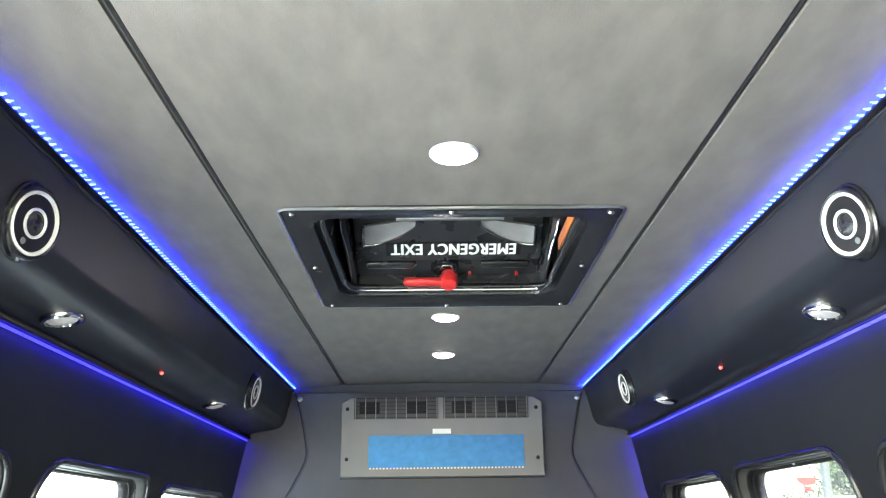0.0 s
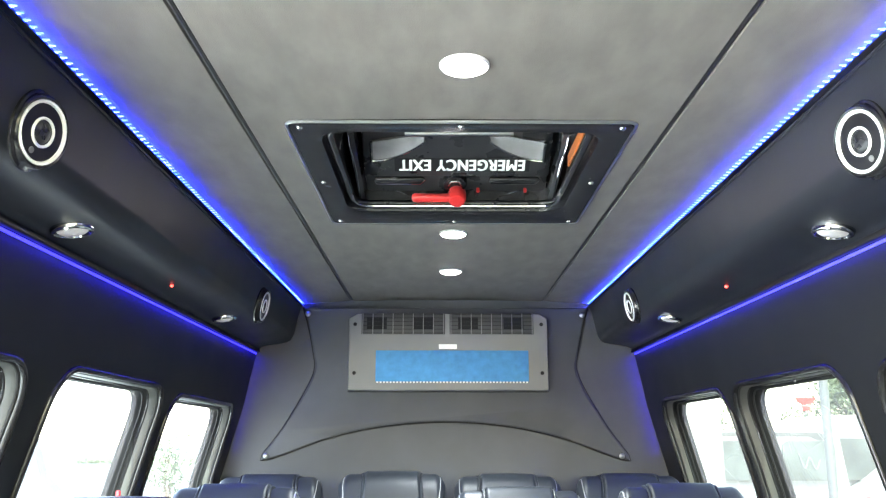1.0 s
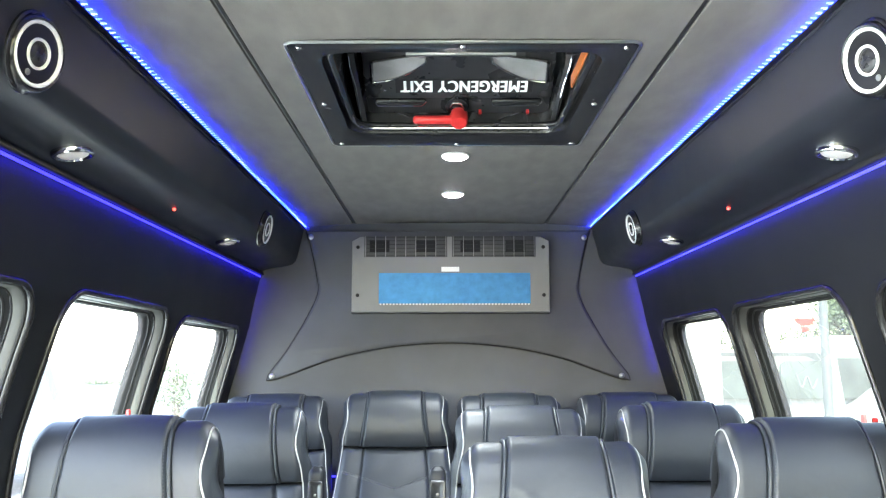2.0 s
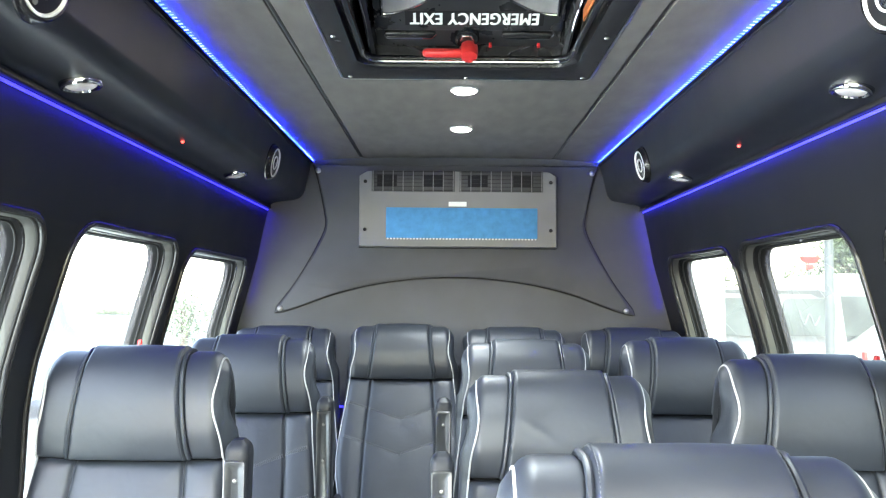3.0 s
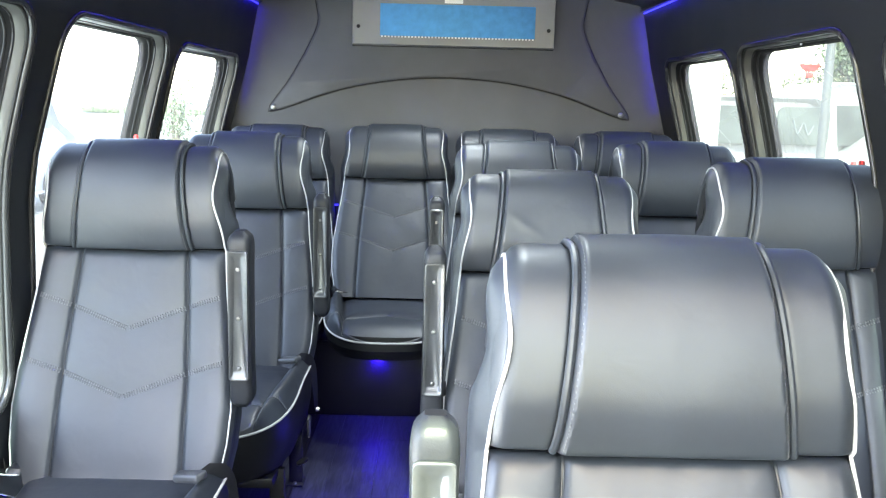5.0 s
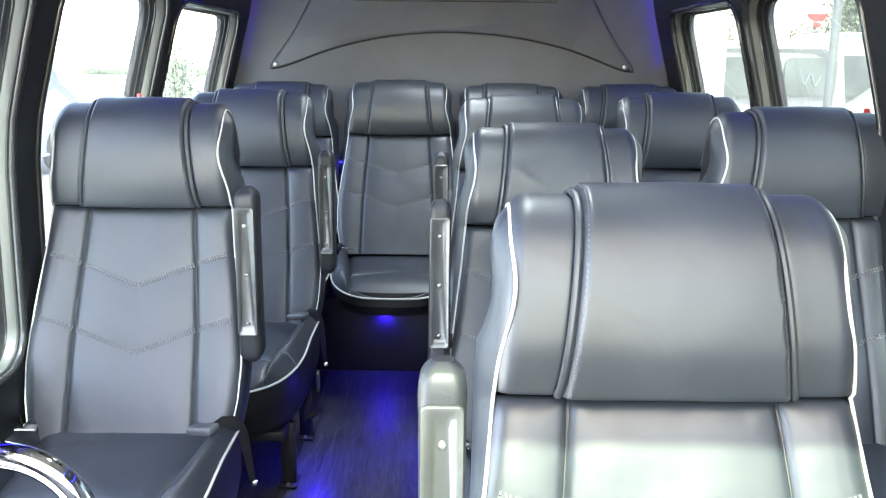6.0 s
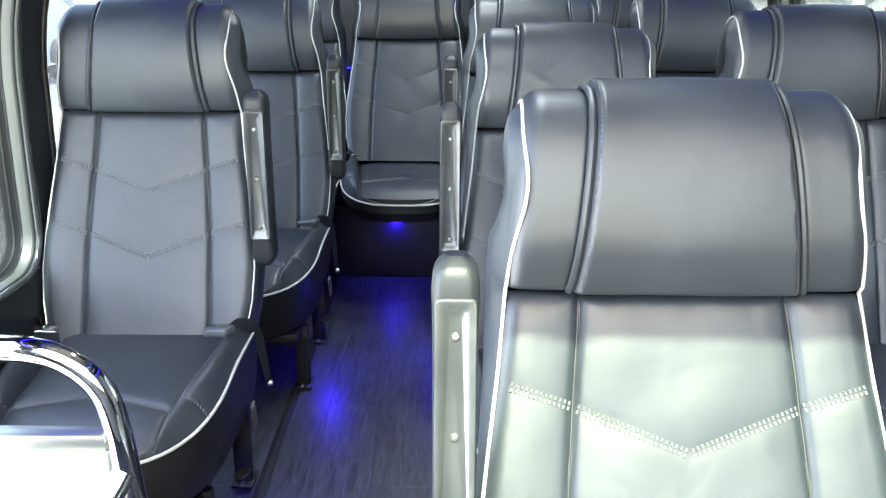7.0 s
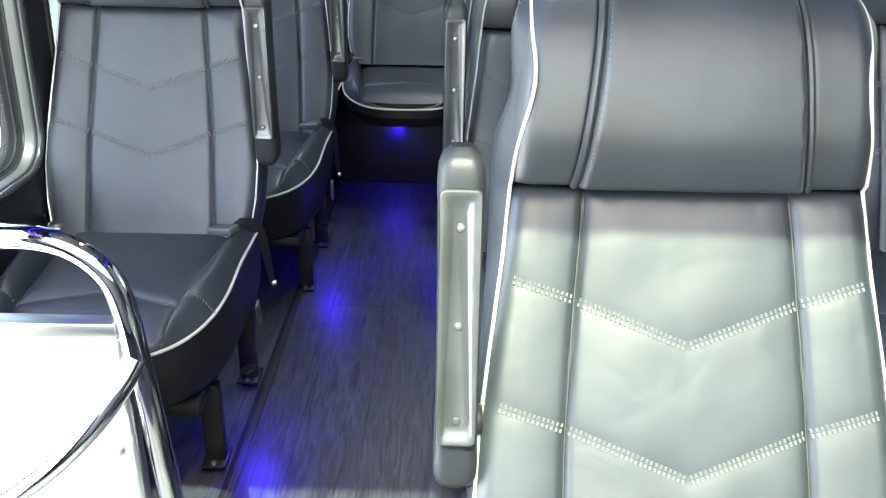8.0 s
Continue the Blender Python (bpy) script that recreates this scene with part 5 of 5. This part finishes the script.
vehicle("delivery_van", "white parked van with dark windows", "van", VAN, 2.0, M_CARWHITE, VAN_PANES, (-1.7, 1.8), pose(9.25, 16.2, GZ))
vehicle("delivery_van", "pale grey parked van beside the pavement", "van", VAN, 2.0, M_GREYPAINT, VAN_PANES, (-1.7, 1.8), pose(-7.5, 12.6, GZ, 0, 0, 90))
vehicle("parked_car", "white parked estate car with red tail lamps", "car", CAR, 1.8, M_CARWHITE, CAR_PANES, (-1.35, 1.4), pose(8.95, 14.6, GZ))


def tree(x, y, height, spread, seed):
    r = random.Random(seed)
    top = thing("tree", "leafy green tree at the edge of the parking lot", "tree", "trees", pose(x, y, GZ))
    trunk = tube([(0, 0, 0), (0.05, 0.02, height * 0.25), (-0.04, 0.05, height * 0.5), (0.02, 0, height * 0.85)], [0.17, 0.13, 0.09, 0.02], 10)
    tips = []
    for k in range(9):
        a, z = k * 2.4, height * (0.32 + 0.055 * k)
        e = spread * (1.0 - 0.07 * k) * (0.6 + 0.4 * r.random())
        tip = Vector((math.cos(a) * e, math.sin(a) * e, z + 0.25 * height * r.random()))
        tube([(0, 0, z), tip * 0.5 + Vector((0, 0, z * 0.55)), tip], [0.06, 0.04, 0.012], 6, bm=trunk)
        tips.append(tip)
    part("trunk", trunk, M_BARK, top, "brown tapered trunk with limbs")
    verts, faces = [], []
    for n in range(4600 if height > 2 else 1300):
        c = r.choice(tips)
        p = Vector((c.x * (0.35 + 0.75 * r.random()), c.y * (0.35 + 0.75 * r.random()), c.z)) + Vector((r.gauss(0, 0.28), r.gauss(0, 0.28), r.gauss(0, 0.3)))
        q = Euler((r.random() * 6.3, r.random() * 6.3, r.random() * 6.3)).to_matrix()
        sz = 0.04 + 0.06 * r.random()
        b = len(verts)
        verts += [tuple(p + q @ Vector(v) * sz) for v in ((-1, 0, 0), (0, -0.5, 0.1), (1, 0, 0), (0, 0.5, 0.1))]
        faces.append((b, b + 1, b + 2, b + 3))
    me = bpy.data.meshes.new("crown")
    me.from_pydata(verts, [], faces)
    me.materials.append(M_LEAF)
    ob = tagged(new("crown", me), "crown of small green leaves", kind="stuff")
    ob.parent = top


# the last five trees are unseen, added to block sky on the right
for k, (x, y, h, w) in enumerate(((13.6, 28.0, 5.6, 2.1), (12.3, 25.5, 4.4, 1.5), (8.2, 29.0, 3.9, 1.8), (12.5, 30.0, 2.9, 0.7), (-8.35, 27.0, 1.9, 0.45), (14.5, 30.0, 6.0, 2.2),
                                 (17.5, 32.0, 6.5, 2.8), (13.5, 17.0, 6.8, 3.0), (9.5, 9.5, 8.5, 3.2), (8.8, 4.0, 8.5, 3.2), (9.0, -1.5, 8.5, 3.2), (9.5, -7.0, 8.5, 3.2))):
    tree(x, y, h, w, 10 + k)

post = thing("lot_column", "square pale concrete column beside the parking lot", "column", m=pose(2.44, 8.2, GZ))
part("shaft", box(-0.17, 0.17, -0.17, 0.17, 0.0, 4.2, 0.02), M_CONCRETE, post)
part("footing", box(-0.25, 0.25, -0.25, 0.25, 0.0, 0.35, 0.03), M_CONCRETE, post)
pole = thing("lamp_pole", "galvanised lamp pole on a round footing", "pole", m=pose(4.29, 9.6, GZ))
part("shaft", tube([(0, 0, 0), (0, 0, 6.5)], [0.055, 0.04], 14), M_ZINC, pole)
part("footing", turned([(0.0, 0.0), (0.2, 0.0), (0.2, 0.5), (0.17, 0.55), (0.0, 0.55)], 20), M_CONCRETE, pole)
sign = thing("road_sign", "red sign on a thin steel post", "sign", m=pose(8.52, 20.2, GZ))
part("post", tube([(0, 0, 0), (0, 0, 3.0)], 0.02, 10), M_ZINC, sign)
bm = bmesh.new()
ring_stack([[Vector((x, y, z)) for x, z in ((-0.25, 3.01), (0.25, 3.01), (0.19, 2.90), (0.08, 2.84), (-0.08, 2.84), (-0.19, 2.90))] for y in (-0.05, -0.025)], bm)
part("board", bm, M_SIGNRED, sign)
part("lower_board", box(-0.09, 0.09, -0.05, -0.025, 2.70, 2.82, 0.01), M_SIGNRED, sign)
mast = thing("sign_pole", "thin leaning steel pole", "pole", m=pose(-6.42, 18.0, GZ))
part("shaft", tube([(0, 0, 0), (-0.43, 0, 2.49)], 0.03, 10), M_ZINC, mast)
part("footing", turned([(0.0, 0.0), (0.15, 0.0), (0.15, 0.12), (0.12, 0.16), (0.0, 0.16)], 16), M_CONCRETE, mast)


def hedge(x0, x1, y, height, seed):
    """A long clipped hedge of small leaves round dark stems."""
    r = random.Random(seed)
    top = thing("hedge", "long low green hedge beyond the parking lot", "hedge", m=pose((x0 + x1) / 2, y, GZ))
    half = (x1 - x0) / 2
    stems = bmesh.new()
    x = -half + 0.3
    while x < half:
        tube([(x, 0, 0), (x + 0.1 * r.random(), 0.05, height * 0.8)], [0.05, 0.02], 6, bm=stems)
        x += 0.6
    part("stems", stems, M_BARK, top)
    verts, faces = [], []
    for n in range(9000):
        p = Vector((r.uniform(-half, half), r.gauss(0, 0.3), height * (0.08 + 0.92 * r.random() ** 0.8) + r.gauss(0, 0.05)))
        q = Euler((r.random() * 6.3, r.random() * 6.3, r.random() * 6.3)).to_matrix()
        b = len(verts)
        verts += [tuple(p + q @ Vector(v) * (0.06 + 0.06 * r.random())) for v in ((-1, 0, 0), (0, -0.5, 0.1), (1, 0, 0), (0, 0.5, 0.1))]
        faces.append((b, b + 1, b + 2, b + 3))
    me = bpy.data.meshes.new("foliage")
    me.from_pydata(verts, [], faces)
    me.materials.append(M_LEAF)
    ob = tagged(new("foliage", me), "clipped green leaves", kind="stuff")
    ob.parent = top


hedge(-35.0, -23.0, 85.0, 0.55, 31)

# ---------------------------------------------------------------- floor planks
floor = tagged(new("floor"), "dark wood-look vinyl plank floor", "floor", kind="structure")
PW, PL = 0.152, 1.22
plank_mesh = None
rnd = random.Random(4)
for i in range(13):
    x = -0.988 + i * PW
    y = -0.35 - rnd.random() * PL
    while y < YR:
        if plank_mesh is None:
            ob = link_mesh("plank", box(0.0003, PW - 0.0003, 0.0003, PL - 0.0003, -0.006, 0.0, 0.0004, segments=1), M_WOOD)
            plank_mesh = ob.data
        else:
            ob = new("plank", plank_mesh)
        ob.parent = floor
        ob.location = (x, y, 0)
        y += PL
